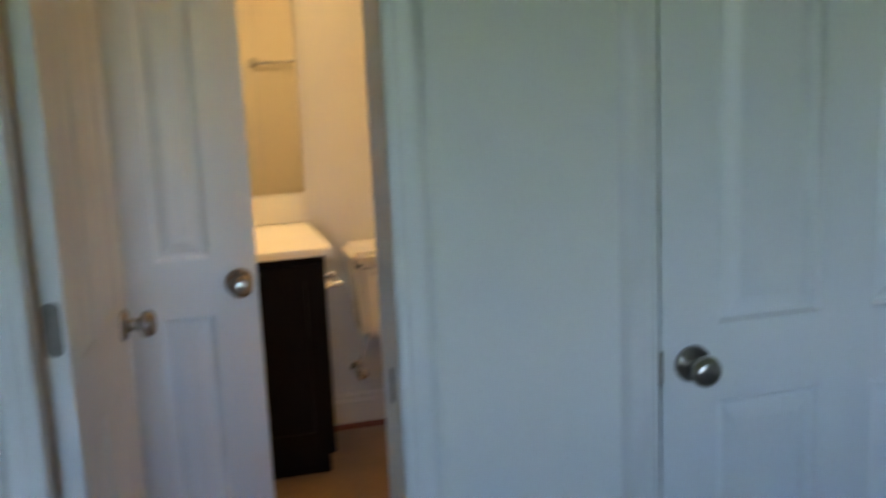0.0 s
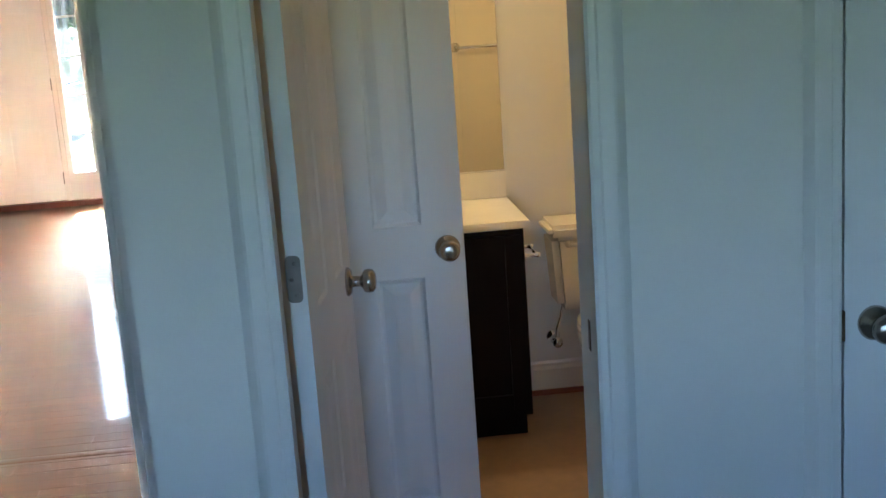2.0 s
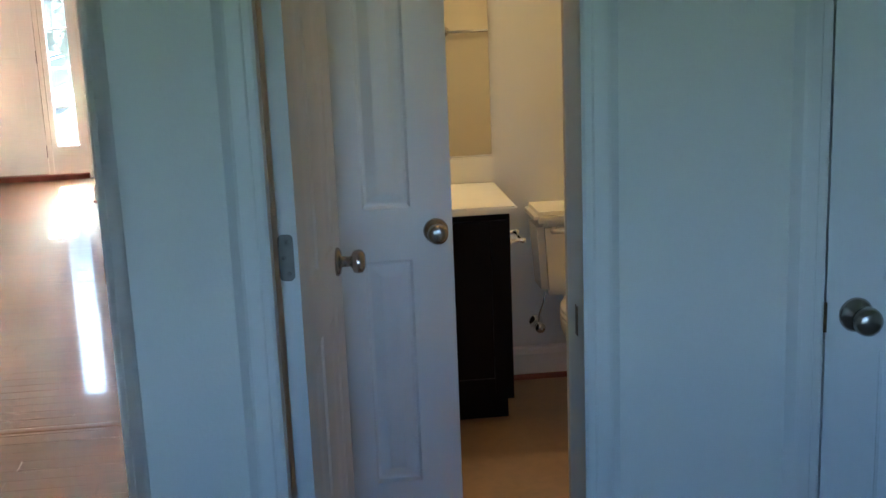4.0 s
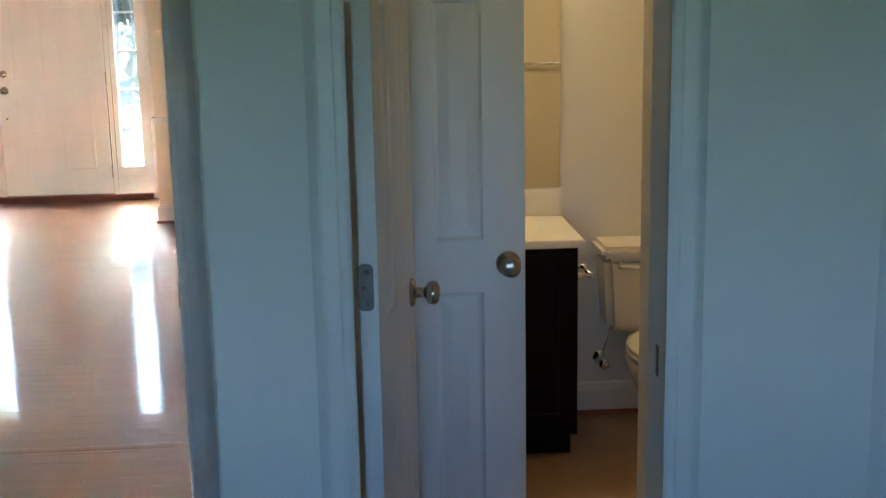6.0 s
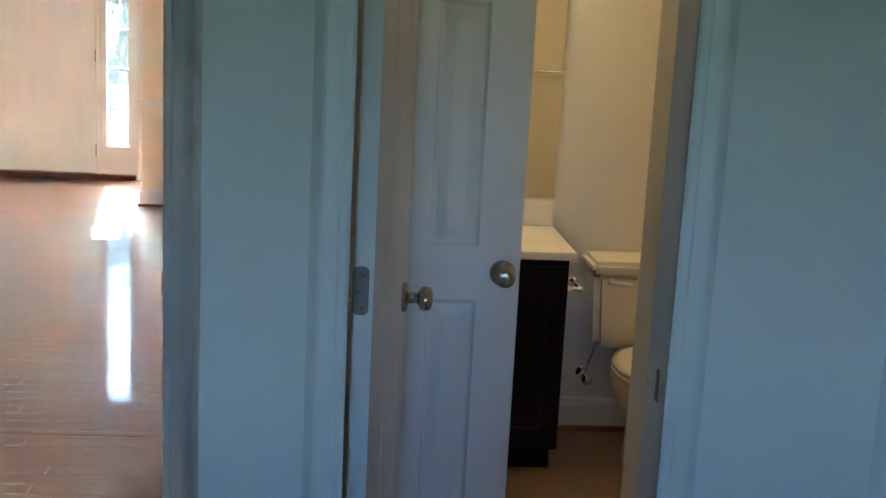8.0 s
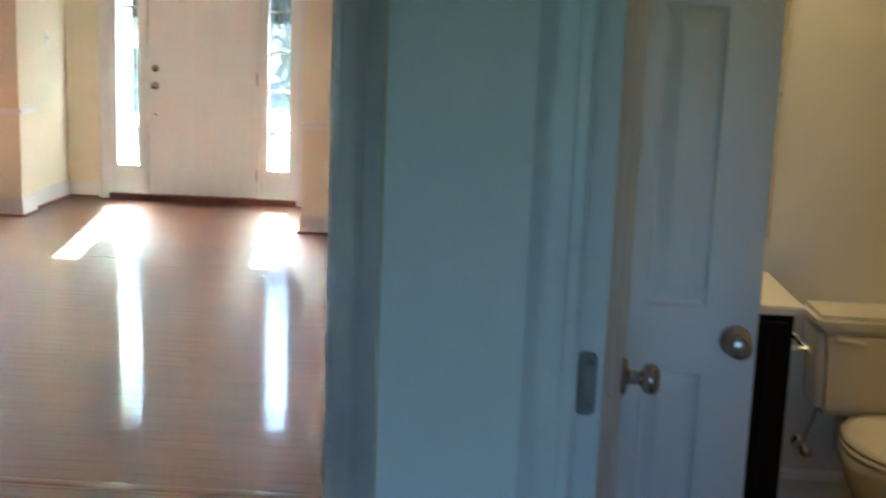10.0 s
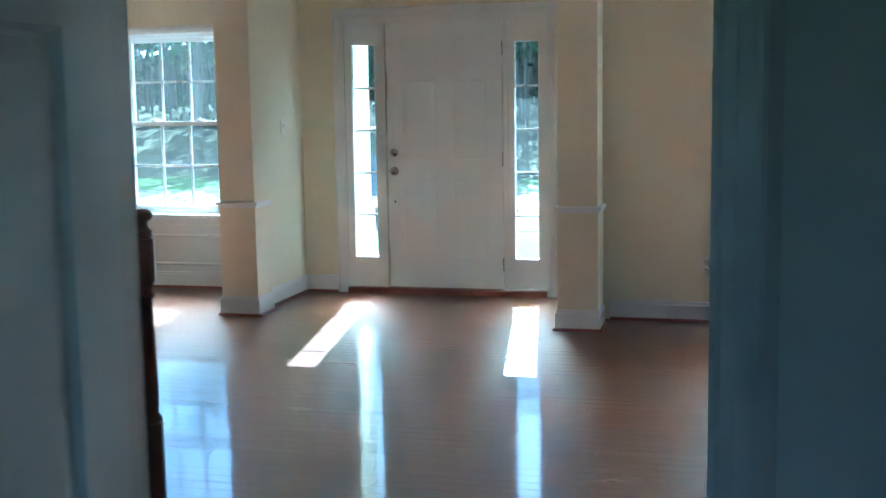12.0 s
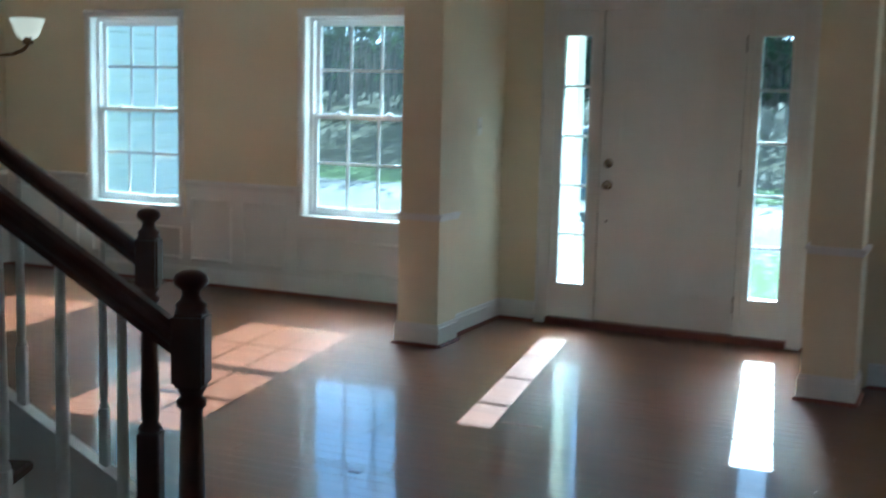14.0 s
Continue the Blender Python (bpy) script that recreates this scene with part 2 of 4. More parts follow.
# ---- trim, doors and windows ----
CASING = ((0.0, 0.0), (0.0, 0.008), (0.006, 0.011), (0.018, 0.011), (0.022, 0.014), (0.040, 0.016), (0.046, 0.016), (0.052, 0.014), (0.060, 0.008), (0.068, 0.001), (0.068, 0.0))
BASE = ((0.0, 0.0), (0.014, 0.0), (0.014, 0.105), (0.010, 0.118), (0.010, 0.128), (0.004, 0.136), (0.0, 0.136))
QUARTER = ((0.0, 0.0), (0.018, 0.0), (0.017, 0.007), (0.013, 0.013), (0.007, 0.017), (0.0, 0.018))
RAIL = ((0.0, 0.0), (0.008, 0.0), (0.012, 0.020), (0.024, 0.034), (0.026, 0.052), (0.020, 0.060), (0.0, 0.060))


def prism(bm, pts, axis, a0, a1):
    """A bar of the given section, (u, v) pairs, from a0 to a1 along the axis; u, v are the other two axes in order."""
    own = bmesh.new()

    def at(a, u, v):
        return {"x": (a, u, v), "y": (u, a, v), "z": (u, v, a)}[axis]

    r0, r1 = [own.verts.new(at(a0, *p)) for p in pts], [own.verts.new(at(a1, *p)) for p in pts]
    k = len(pts)
    for i in range(k):
        own.faces.new((r0[i], r0[(i + 1) % k], r1[(i + 1) % k], r1[i]))
    own.faces.new(r0[::-1]), own.faces.new(r1)
    bmesh.ops.recalc_face_normals(own, faces=own.faces[:])
    return merge(bm, own)


def door_casing(name, x0, x1, z1, y, out, label, z0=0.0):
    """Two legs and a head round an opening in a wall along x; out: -1 or 1, the side of the wall it stands on."""
    bm = bmesh.new()
    prism(bm, [(x0 - a, y + out * b) for a, b in CASING], "z", z0, z1)
    prism(bm, [(x1 + a, y + out * b) for a, b in CASING], "z", z0, z1)
    prism(bm, [(y + out * b, z1 + a) for a, b in CASING], "x", x0 - 0.068, x1 + 0.068)
    return tagged(part(name, bm, WHITE), label, "trim", kind="structure")


def door_jamb(name, x0, x1, z1, y0, y1, stop_y, label, hinge_stop=True):
    bm = bmesh.new()
    box(bm, x0 - 0.019, x0, y0, y1, 0, z1)
    box(bm, x1, x1 + 0.019, y0, y1, 0, z1)
    box(bm, x0 - 0.019, x1 + 0.019, y0, y1, z1, z1 + 0.019)
    if hinge_stop:
        box(bm, x0, x0 + 0.011, stop_y, stop_y + 0.034, 0, z1 - 0.011, 0.002)
        box(bm, x1 - 0.008, x1, stop_y, stop_y + 0.034, 0, z1 - 0.011, 0.002)
    box(bm, x0, x1, stop_y, stop_y + 0.034, z1 - 0.011, z1, 0.002)
    return tagged(part(name, bm, WHITE), label, "trim", kind="structure")


def six_panel(name, m, label, w, h, t, stile=0.108, relief=1.0):
    """A moulded six-panel leaf of stiles, rails, mullions and panels: x from the hinge, y through its thickness, z up."""
    leaf = tagged(thing(name, m), label, "door", kind="structure")
    mull = stile * 0.95
    pw = (w - 2 * stile - mull) / 2
    xs = ((stile, stile + pw), (stile + pw + mull, w - stile))
    k = h / 2.03
    zs = ((0.22 * k, 0.845 * k), (0.985 * k, 1.595 * k), (1.705 * k, 1.92 * k))

    def bar(kind, *corners):
        bm = bmesh.new()
        box(bm, *corners)
        part(kind, bm, DOORP, leaf)

    bar("stile", 0, stile, 0, t, 0, h), bar("stile", w - stile, w, 0, t, 0, h)
    for z0, z1 in ((0, zs[0][0]), (zs[0][1], zs[1][0]), (zs[1][1], zs[2][0]), (zs[2][1], h)):
        bar("rail", stile, w - stile, 0, t, z0, z1)
    for z0, z1 in zs:
        bar("mullion", xs[0][1], xs[1][0], 0, t, z0, z1)
        for x0, x1 in xs:
            bm = bmesh.new()
            for face, s in ((0.0, 1), (t, -1)):
                rings = []
                for inset, depth in ((0.0, 0.0), (0.007, 0.011), (0.014, 0.012), (0.040, 0.003), (0.043, 0.0025)):
                    y = face + s * depth * relief
                    rings.append([bm.verts.new(c) for c in ((x0 + inset, y, z0 + inset), (x1 - inset, y, z0 + inset), (x1 - inset, y, z1 - inset), (x0 + inset, y, z1 - inset))])
                for a, b in zip(rings, rings[1:]):
                    for i in range(4):
                        bm.faces.new((a[i], a[(i + 1) % 4], b[(i + 1) % 4], b[i]))
                bm.faces.new(rings[-1])
            part("panel", bm, DOORP, leaf)
    return leaf


KNOB = ((0.0, 0.0), (0.033, 0.0), (0.033, 0.004), (0.028, 0.009), (0.013, 0.011), (0.0115, 0.030), (0.016, 0.034), (0.0255, 0.040), (0.0275, 0.050),
        (0.0255, 0.059), (0.018, 0.064), (0.010, 0.0655), (0.0, 0.066))
TURN_BOLT = ((0.0, 0.0), (0.031, 0.0), (0.031, 0.005), (0.026, 0.012), (0.012, 0.014), (0.010, 0.020), (0.0, 0.021))


def knob(parent, x, y, z, facing, name="door_knob", profile=KNOB, label="round satin nickel knob"):
    """A knob on a leaf's face; facing: -1 on its y = 0 side, 1 on the other."""
    bm = bmesh.new()
    lathe(bm, profile, 24, Matrix.Translation((x, y, z)) @ pose(0, 0, 0, 90 if facing < 0 else -90))
    return part(name, bm, NICKEL, parent, label)


def hinge_leaf(parent, m, name="hinge"):
    """A hinge plate with round corners, lying in the xz plane of m, with three screws."""
    bm = bmesh.new()
    w, h, r = 0.029, 0.089, 0.010
    pts = []
    for cx, cz, a0 in ((w / 2 - r, h / 2 - r, 0), (-w / 2 + r, h / 2 - r, 90), (-w / 2 + r, -h / 2 + r, 180), (w / 2 - r, -h / 2 + r, 270)):
        for k in range(5):
            a = radians(a0 + 22.5 * k)
            pts.append((cx + r * math.cos(a), cz + r * math.sin(a)))
    prism(bm, pts, "y", -0.0015, 0.0015)
    for z in (-0.03, 0.0, 0.03):
        lathe(bm, ((0.0045, 0.0), (0.0045, 0.0010), (0.0, 0.0014)), 10, pose(0.004 if z else -0.004, -0.0015, z, 90))
    bm.transform(m)
    return part(name, bm, HINGE, parent, "dull nickel butt hinge")


def knuckle(parent, x, y, z, name="hinge"):
    bm = bmesh.new()
    for i in range(3):
        lathe(bm, ((0.0065, -0.050 + 0.0335 * i), (0.0065, -0.018 + 0.0335 * i)), 12, Matrix.Translation((x, y, z)))
    lathe(bm, ((0.004, 0.049), (0.005, 0.053), (0.0, 0.056)), 12, Matrix.Translation((x, y, z)))
    return part(name, bm, HINGE, parent, "dull nickel butt hinge")


def strike(name, x0, x1, y0, y1, z, label):
    bm = bmesh.new()
    box(bm, x0, x1, y0, y1, z - 0.029, z + 0.029, 0.0008)
    return tagged(part(name, bm, BRONZE), label, "strike plate")


# foyer doorway and its leaf, which stands open into the hall
door_jamb("jamb_foyer_doorway", -1.045, -0.272, 2.04, DY - 0.006, DY + 0.126, DY + 0.040, "white door jamb with stop")
door_casing("trim_foyer_doorway", -1.045, -0.272, 2.04, DY, -1, "white moulded door casing")
door_casing("trim_foyer_doorway_front", -1.045, -0.272, 2.04, DY + 0.12, 1, "white moulded door casing")
leaf = six_panel("door_foyer", pose(-1.031, DY - 0.004, 0.008, 0, 0, -89), "white moulded six-panel door standing open into the hall", 0.755, 2.02, 0.035)
knob(leaf, 0.695, 0.035, 0.915, 1), knob(leaf, 0.695, 0.0, 0.915, -1)
for z in (0.25, 1.02, 1.80):
    knuckle(leaf, -0.004, -0.004, z)
strike("strike_plate", -0.274, -0.2715, DY - 0.0075, DY + 0.030, 0.893, "dark metal strike plate on the white jamb")

# powder room doorway, its leaf swung inwards, and the linen closet leaf behind it
door_jamb("jamb_powder_room", 0.172, 0.723, 2.04, HY - 0.006, HY + 0.126, HY + 0.045, "white door jamb with stop", False)
door_casing("trim_powder_room", 0.172, 0.723, 2.04, HY, -1, "white moulded door casing")
leaf = six_panel("door_powder_room", pose(0.2165, HY + 0.138, 0.008, 0, 0, 80.8), "white moulded six-panel door swung open into the powder room", 0.535, 2.02, 0.035, 0.10, 0.4)
knob(leaf, 0.475, 0.0, 0.937, -1), knob(leaf, 0.475, 0.035, 0.937, 1)
hinge_leaf(leaf, Matrix.Translation((-0.0008, 0.0225, 1.062)) @ pose(0, 0, 0, 0, 0, -90))
hinge_leaf(leaf, Matrix.Translation((-0.0008, 0.0225, 1.80)) @ pose(0, 0, 0, 0, 0, -90))
hinge_leaf(leaf, Matrix.Translation((-0.0008, 0.0225, 0.25)) @ pose(0, 0, 0, 0, 0, -90))
strike("strike_plate", 0.7215, 0.7245, HY + 0.042, HY + 0.058, 0.937, "dark metal strike plate on the white jamb")
leaf = six_panel("door_linen_closet", pose(0.033, 2.252, 0.008), "white moulded six-panel closet door standing open", 0.57, 2.02, 0.035, 0.108)
knob(leaf, 0.526, 0.0, 0.915, -1), knob(leaf, 0.526, 0.035, 0.915, 1)

# closed closet door in the same hall wall
door_jamb("jamb_hall_closet", 1.175, 1.911, 2.04, HY - 0.006, HY + 0.126, HY + 0.045, "white door jamb with stop")
door_casing("trim_hall_closet", 1.175, 1.911, 2.04, HY, -1, "white moulded door casing")
leaf = six_panel("door_hall_closet", pose(1.186, HY + 0.006, 0.008), "closed white moulded six-panel closet door", 0.721, 2.02, 0.035)
knob(leaf, 0.058, 0.0, 0.915, -1)
strike("strike_plate", 1.1715, 1.1825, HY - 0.0075, HY + 0.003, 0.925, "dark metal strike plate at the edge of the closet door")
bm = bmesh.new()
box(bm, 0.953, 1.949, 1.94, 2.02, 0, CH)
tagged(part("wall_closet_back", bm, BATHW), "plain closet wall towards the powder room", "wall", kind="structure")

# front entry: frame, door, two sidelights
bm = bmesh.new()
Y0, Y1 = FY - 0.004, FY + 0.13
for x0, x1 in ((-3.28, -3.262), (-2.975, -2.936), (-2.014, -1.975), (-1.678, -1.66)):
    box(bm, x0, x1, Y0, Y1, 0.0, 2.112, 0.002)
box(bm, -3.28, -1.66, Y0, Y1, 2.0815, 2.13, 0.002)
for x0, x1, z0, z1 in ((-2.938, -2.905, 0.046, 2.085), (-2.045, -2.012, 0.046, 2.085), (-2.905, -2.045, 2.055, 2.085), (-2.905, -2.045, 0.046, 0.075)):
    box(bm, x0, x1, FY + 0.058, FY + 0.125, z0, z1)
tagged(part("jamb_front_entry", bm, WHITE), "white painted entry frame with mullions", "door frame", kind="structure")
bm = bmesh.new()
for x0, x1 in ((-3.28, -3.35), (-1.66, -1.59)):
    s = 1 if x1 > x0 else -1
    prism(bm, [(x0 + s * a * 1.05, FY - b) for a, b in CASING], "z", 0.0, 2.13)
prism(bm, [(FY - b, 2.13 + a * 1.05) for a, b in CASING], "x", -3.351, -1.589)
tagged(part("trim_front_entry", bm, WHITE), "white moulded casing round the entry", "trim", kind="structure")
bm = bmesh.new()
box(bm, -3.262, -1.678, FY - 0.040, FY + 0.14, 0.0, 0.0455, 0.004)
tagged(part("threshold", bm, THRESH), "dark red-brown wooden threshold under the entry", "threshold", kind="structure")
entry = six_panel("door_front", pose(-2.928, FY + 0.012, 0.050), "closed white six-panel front door", 0.906, 2.03, 0.044, 0.125, 0.20)
knob(entry, 0.054, 0.0, 0.905, -1)
knob(entry, 0.054, 0.0, 1.047, -1, "deadbolt", TURN_BOLT, "round satin nickel deadbolt turn")
bm = bmesh.new()
box(bm, 0.051, 0.057, -0.034, -0.018, 1.030, 1.064, 0.002)
part("thumb_turn", bm, NICKEL, entry)
bm = bmesh.new()
lathe(bm, ((0.009, 0.0), (0.009, 0.003), (0.004, 0.006), (0.0, 0.006)), 14, Matrix.Translation((0.055, 0.0, 0.667)) @ pose(0, 0, 0, 90))
part("screw_cap", bm, HINGE, entry)
for z in (0.19, 0.99, 1.82):
    knuckle(entry, 0.910, -0.006, z)


def sidelight(name, x0, x1, g0, g1, label):
    top, bottom, zt, zb = 2.079, 0.047, 1.918, 0.286
    ob = thing(name)
    bm = bmesh.new()
    y0, y1 = FY + 0.012, FY + 0.052
    box(bm, x0, g0, y0, y1, bottom, top), box(bm, g1, x1, y0, y1, bottom, top)
    box(bm, g0, g1, y0, y1, bottom, zb), box(bm, g0, g1, y0, y1, zt, top)
    part("panel", bm, DOORP, ob)
    bm = bmesh.new()
    for a in ((g0 - 0.014, g0, zb - 0.014, zt + 0.014), (g1, g1 + 0.014, zb - 0.014, zt + 0.014), (g0, g1, zb - 0.014, zb), (g0, g1, zt, zt + 0.014)):
        box(bm, a[0], a[1], y0 - 0.008, y0 - 0.0005, a[2], a[3], 0.003)
    part("glazing_bead", bm, VINYL, ob)
    step = (zt - zb) / 5
    mun, pane_mesh = None, None
    for i in range(5):
        bm = bmesh.new()
        if pane_mesh is None:
            box(bm, g0, g1, y0 + 0.018, y0 + 0.022, zb, zb + step)
            pane_mesh = part("pane", bm, GLASS, ob)
            pane_mesh.visible_shadow = False
        else:
            bm.free()
            o = new("pane", pane_mesh.data)
            o.parent, o.location, o.visible_shadow = ob, (0, 0, step * i), False
        if i:
            o = bmesh.new()
            box(o, g0, g1, y0 + 0.012, y0 + 0.028, zb + step * i - 0.009, zb + step * i + 0.009, 0.002)
            part("muntin", o, VINYL, ob)
    return tagged(ob, label, "sidelight", "sidelights of the front door", "structure")


sidelight("window_sidelight_1", -3.262, -2.975, -3.200, -3.020, "tall narrow five-pane sidelight in a white panel")
sidelight("window_sidelight_2", -1.975, -1.678, -1.926, -1.748, "tall narrow five-pane sidelight in a white panel")


def double_hung(name, hole, y, label):
    """A white double-hung window, two sashes of three by two panes, set back in its hole, with casing and stool."""
    x0, x1, z0, z1 = hole
    ob = thing(name)
    bm = bmesh.new()
    f0, f1 = y + 0.075, y + 0.16
    e = 0.034
    box(bm, x0, x0 + e, f0, f1, z0, z1), box(bm, x1 - e, x1, f0, f1, z0, z1)
    box(bm, x0 + e, x1 - e, f0, f1, z1 - e, z1), box(bm, x0 + e, x1 - e, f0, f1, z0, z0 + 0.030)
    part("window_frame", bm, VINYL, ob)
    bm = bmesh.new()
    box(bm, x0, x0 + 0.008, y + 0.001, f0 - 0.0005, z0, z1), box(bm, x1 - 0.008, x1, y + 0.001, f0 - 0.0005, z0, z1), box(bm, x0 + 0.008, x1 - 0.008, y + 0.001, f0 - 0.0005, z1 - 0.008, z1)
    part("window_return", bm, WHITE, ob)
    bm = bmesh.new()
    c = 0.052
    for a, b in ((x0, -1), (x1, 1)):
        prism(bm, [(a + b * p * 0.78, y - q * 0.8) for p, q in CASING], "z", z0, z1)
    prism(bm, [(y - q * 0.8, z1 + p * 0.78) for p, q in CASING], "x", x0 - c - 0.001, x1 + c + 0.001)
    part("window_casing", bm, WHITE, ob)
    bm = bmesh.new()
    box(bm, x0 - c - 0.015, x1 + c + 0.015, y - 0.030, y - 0.0005, z0 - 0.020, z0 + 0.002, 0.004)
    box(bm, x0 + 0.0005, x1 - 0.0005, y, f0, z0 - 0.019, z0 + 0.002)
    part("window_sill", bm, WHITE, ob, "sunlit white sill")
    bm = bmesh.new()
    box(bm, x0 - c, x1 + c, y - 0.014, y - 0.0005, z0 - 0.075, z0 - 0.021, 0.003)
    part("apron", bm, WHITE, ob)
    mid = (z0 + z1) / 2 + 0.005
    for s, (a0, a1, yy) in enumerate(((mid - 0.018, z1 - e, f0 + 0.042), (z0 + 0.030, mid + 0.018, f0 + 0.006))):
        bm = bmesh.new()
        r = 0.036
        sx0, sx1 = x0 + e + 0.001, x1 - e - 0.001
        box(bm, sx0, sx0 + r, yy, yy + 0.03, a0, a1, 0.002), box(bm, sx1 - r, sx1, yy, yy + 0.03, a0, a1, 0.002)
        box(bm, sx0 + r, sx1 - r, yy, yy + 0.03, a0, a0 + r, 0.002), box(bm, sx0 + r, sx1 - r, yy, yy + 0.03, a1 - r, a1, 0.002)
        sash = part("upper_sash" if s == 0 else "lower_sash", bm, VINYL, ob)
        gx0, gx1, gz0, gz1 = sx0 + r, sx1 - r, a0 + r, a1 - r
        bm = bmesh.new()
        box(bm, gx0, gx0 + (gx1 - gx0) / 3, yy + 0.012, yy + 0.016, gz0, gz0 + (gz1 - gz0) / 2)
        first = part("pane", bm, GLASS, sash)
        first.visible_shadow = False
        for i in range(3):
            for j in range(2):
                if i or j:
                    o = new("pane", first.data)
                    o.parent, o.visible_shadow = sash, False
                    o.location = ((gx1 - gx0) / 3 * i, 0, (gz1 - gz0) / 2 * j)
        for i in (1, 2):
            bm = bmesh.new()
            x = gx0 + (gx1 - gx0) / 3 * i
            box(bm, x - 0.010, x + 0.010, yy + 0.007, yy + 0.021, gz0, gz1, 0.002)
            part("muntin", bm, VINYL, sash)
        bm = bmesh.new()
        z = (gz0 + gz1) / 2
        box(bm, gx0, gx1, yy + 0.008, yy + 0.020, z - 0.010, z + 0.010, 0.002)
        part("muntin", bm, VINYL, sash)
    for k in (0.27, 0.73):
        bm = bmesh.new()
        x = x0 + (x1 - x0) * k
        box(bm, x - 0.030, x + 0.030, f0 + 0.008, f0 + 0.034, mid + 0.019, mid + 0.028, 0.003)
        tube(bm, ((x - 0.018, f0 + 0.022, mid + 0.032), (x + 0.016, f0 + 0.014, mid + 0.033)), 0.006, 8)
        part("sash_lock", bm, VINYL, ob)
    return tagged(ob, label, "window", "double-hung windows", "structure")


double_hung("window_1", W1, FY, "white double-hung window with twelve panes, facing pale siding")
double_hung("window_2", W2, FY, "white double-hung window with twelve panes, facing woods")
double_hung("window_3", W3, RY, "white double-hung window with twelve panes, facing the road")
for number, x in ((4, -0.75), (5, 0.95)):
    bm = bmesh.new()
    for z in (0.9, 1.76):
        box(bm, x + 0.04, x + 0.86, -3.75, -3.71, z, z + 0.04)
    for dx in (0.0, 0.86):
        box(bm, x + dx, x + dx + 0.04, -3.76, -3.70, 0.9, 1.80)
    tagged(part("window_%d" % number, bm, VINYL), "white framed hall window behind the walker", "window", kind="structure")


def skirting(name, runs, label):
    """Baseboard and dark shoe along runs of ((x, y), (x, y), outward normal)."""
    bm, bs = bmesh.new(), bmesh.new()
    for p, q, o in runs:
        sweep(bm, BASE, (((*p, 0), o), ((*q, 0), o)))
        off = (o[0] * 0.0142, o[1] * 0.0142)
        sweep(bs, QUARTER, (((p[0] + off[0], p[1] + off[1], 0), o), ((q[0] + off[0], q[1] + off[1], 0), o)))
    tagged(part("baseboard_" + name, bm, WHITE), label, "baseboard", kind="structure")
    tagged(part("trim_shoe_" + name, bs, SHOE), "dark red-brown shoe moulding along the baseboard", "trim", kind="structure")


skirting("dining", (((-8.1, FY), (-3.76, FY), (0, -1)), ((-8.1, 2.4), (-8.1, FY - 0.014), (1, 0))), "white baseboard below the wainscot")
skirting("foyer", (((-3.62, 8.725), (-3.62, FY), (1, 0)), ((-3.606, FY), (-3.352, FY), (0, -1)), ((-1.588, FY), (-1.375, FY), (0, -1)), ((-1.36, 8.60), (-1.36, FY), (-1, 0))), "white baseboard of the foyer")
skirting("room", (((-1.12, RY), (6.6, RY), (0, -1)),), "white baseboard")

# wainscot of the dining room
bm = bmesh.new()
box(bm, -8.1, -7.24, FY - 0.006, FY - 0.0005, 0.13, 0.775)
box(bm, -7.24, -6.26, FY - 0.006, FY - 0.0005, 0.13, 0.52)
box(bm, -6.26, -5.25, FY - 0.006, FY - 0.0005, 0.13, 0.775)
box(bm, -5.25, -4.23, FY - 0.006, FY - 0.0005, 0.13, 0.52)
box(bm, -4.23, -3.76, FY - 0.006, FY - 0.0005, 0.13, 0.775)
box(bm, -8.0995, -8.094, 2.4, FY - 0.006, 0.13, 0.775)
tagged(part("trim_wainscot", bm, WHITE), "white painted wainscot panel", "wainscot", kind="structure")
bm = bmesh.new()
for x0, x1 in ((-8.07, -7.24), (-6.26, -5.25), (-4.23, -3.76)):
    sweep(bm, RAIL, (((x0, FY, 0.752), (0, -1)), ((x1, FY, 0.752), (0, -1))))
sweep(bm, RAIL, (((-8.1, 2.4, 0.752), (1, 0)), ((-8.1, FY, 0.752), (1, 0))))
tagged(part("trim_chair_rail", bm, WHITE), "white moulded chair rail", "chair rail", kind="structure")


def picture_frame(x0, x1, z0, z1):
    bm = bmesh.new()
    sec = ((0.0, 0.0), (0.0, 0.006), (0.006, 0.012), (0.014, 0.014), (0.022, 0.008), (0.026, 0.0))
    y = FY - 0.0062
    prism(bm, [(x0 + a, y - b) for a, b in sec], "z", z0, z1)
    prism(bm, [(x1 - a, y - b) for a, b in sec], "z", z0, z1)
    prism(bm, [(y - b, z0 + a) for a, b in sec], "x", x0 + 0.026, x1 - 0.026)
    prism(bm, [(y - b, z1 - a) for a, b in sec], "x", x0 + 0.026, x1 - 0.026)
    return tagged(part("trim_picture_frame", bm, WHITE), "white picture-frame moulding on the wainscot", "moulding", "wainscot frames", "structure")


for x0, x1, z1 in ((-8.02, -7.34, 0.675), (-7.20, -6.30, 0.44), (-6.22, -5.83, 0.675), (-5.73, -5.35, 0.675), (-5.25, -4.30, 0.44), (-4.2, -3.85, 0.675)):
    picture_frame(x0, x1, 0.185, z1)
for y0, y1 in ((7.6, 9.4), (5.5, 7.45)):
    bm = bmesh.new()
    for a in ((y0, y1, 0.185, 0.21), (y0, y1, 0.65, 0.675), (y0, y0 + 0.025, 0.21, 0.65), (y1 - 0.025, y1, 0.21, 0.65)):
        box(bm, -8.0938, -8.081, a[0], a[1], a[2], a[3], 0.004)
    tagged(part("trim_picture_frame", bm, WHITE), "white picture-frame moulding on the wainscot", "moulding", "wainscot frames", "structure")


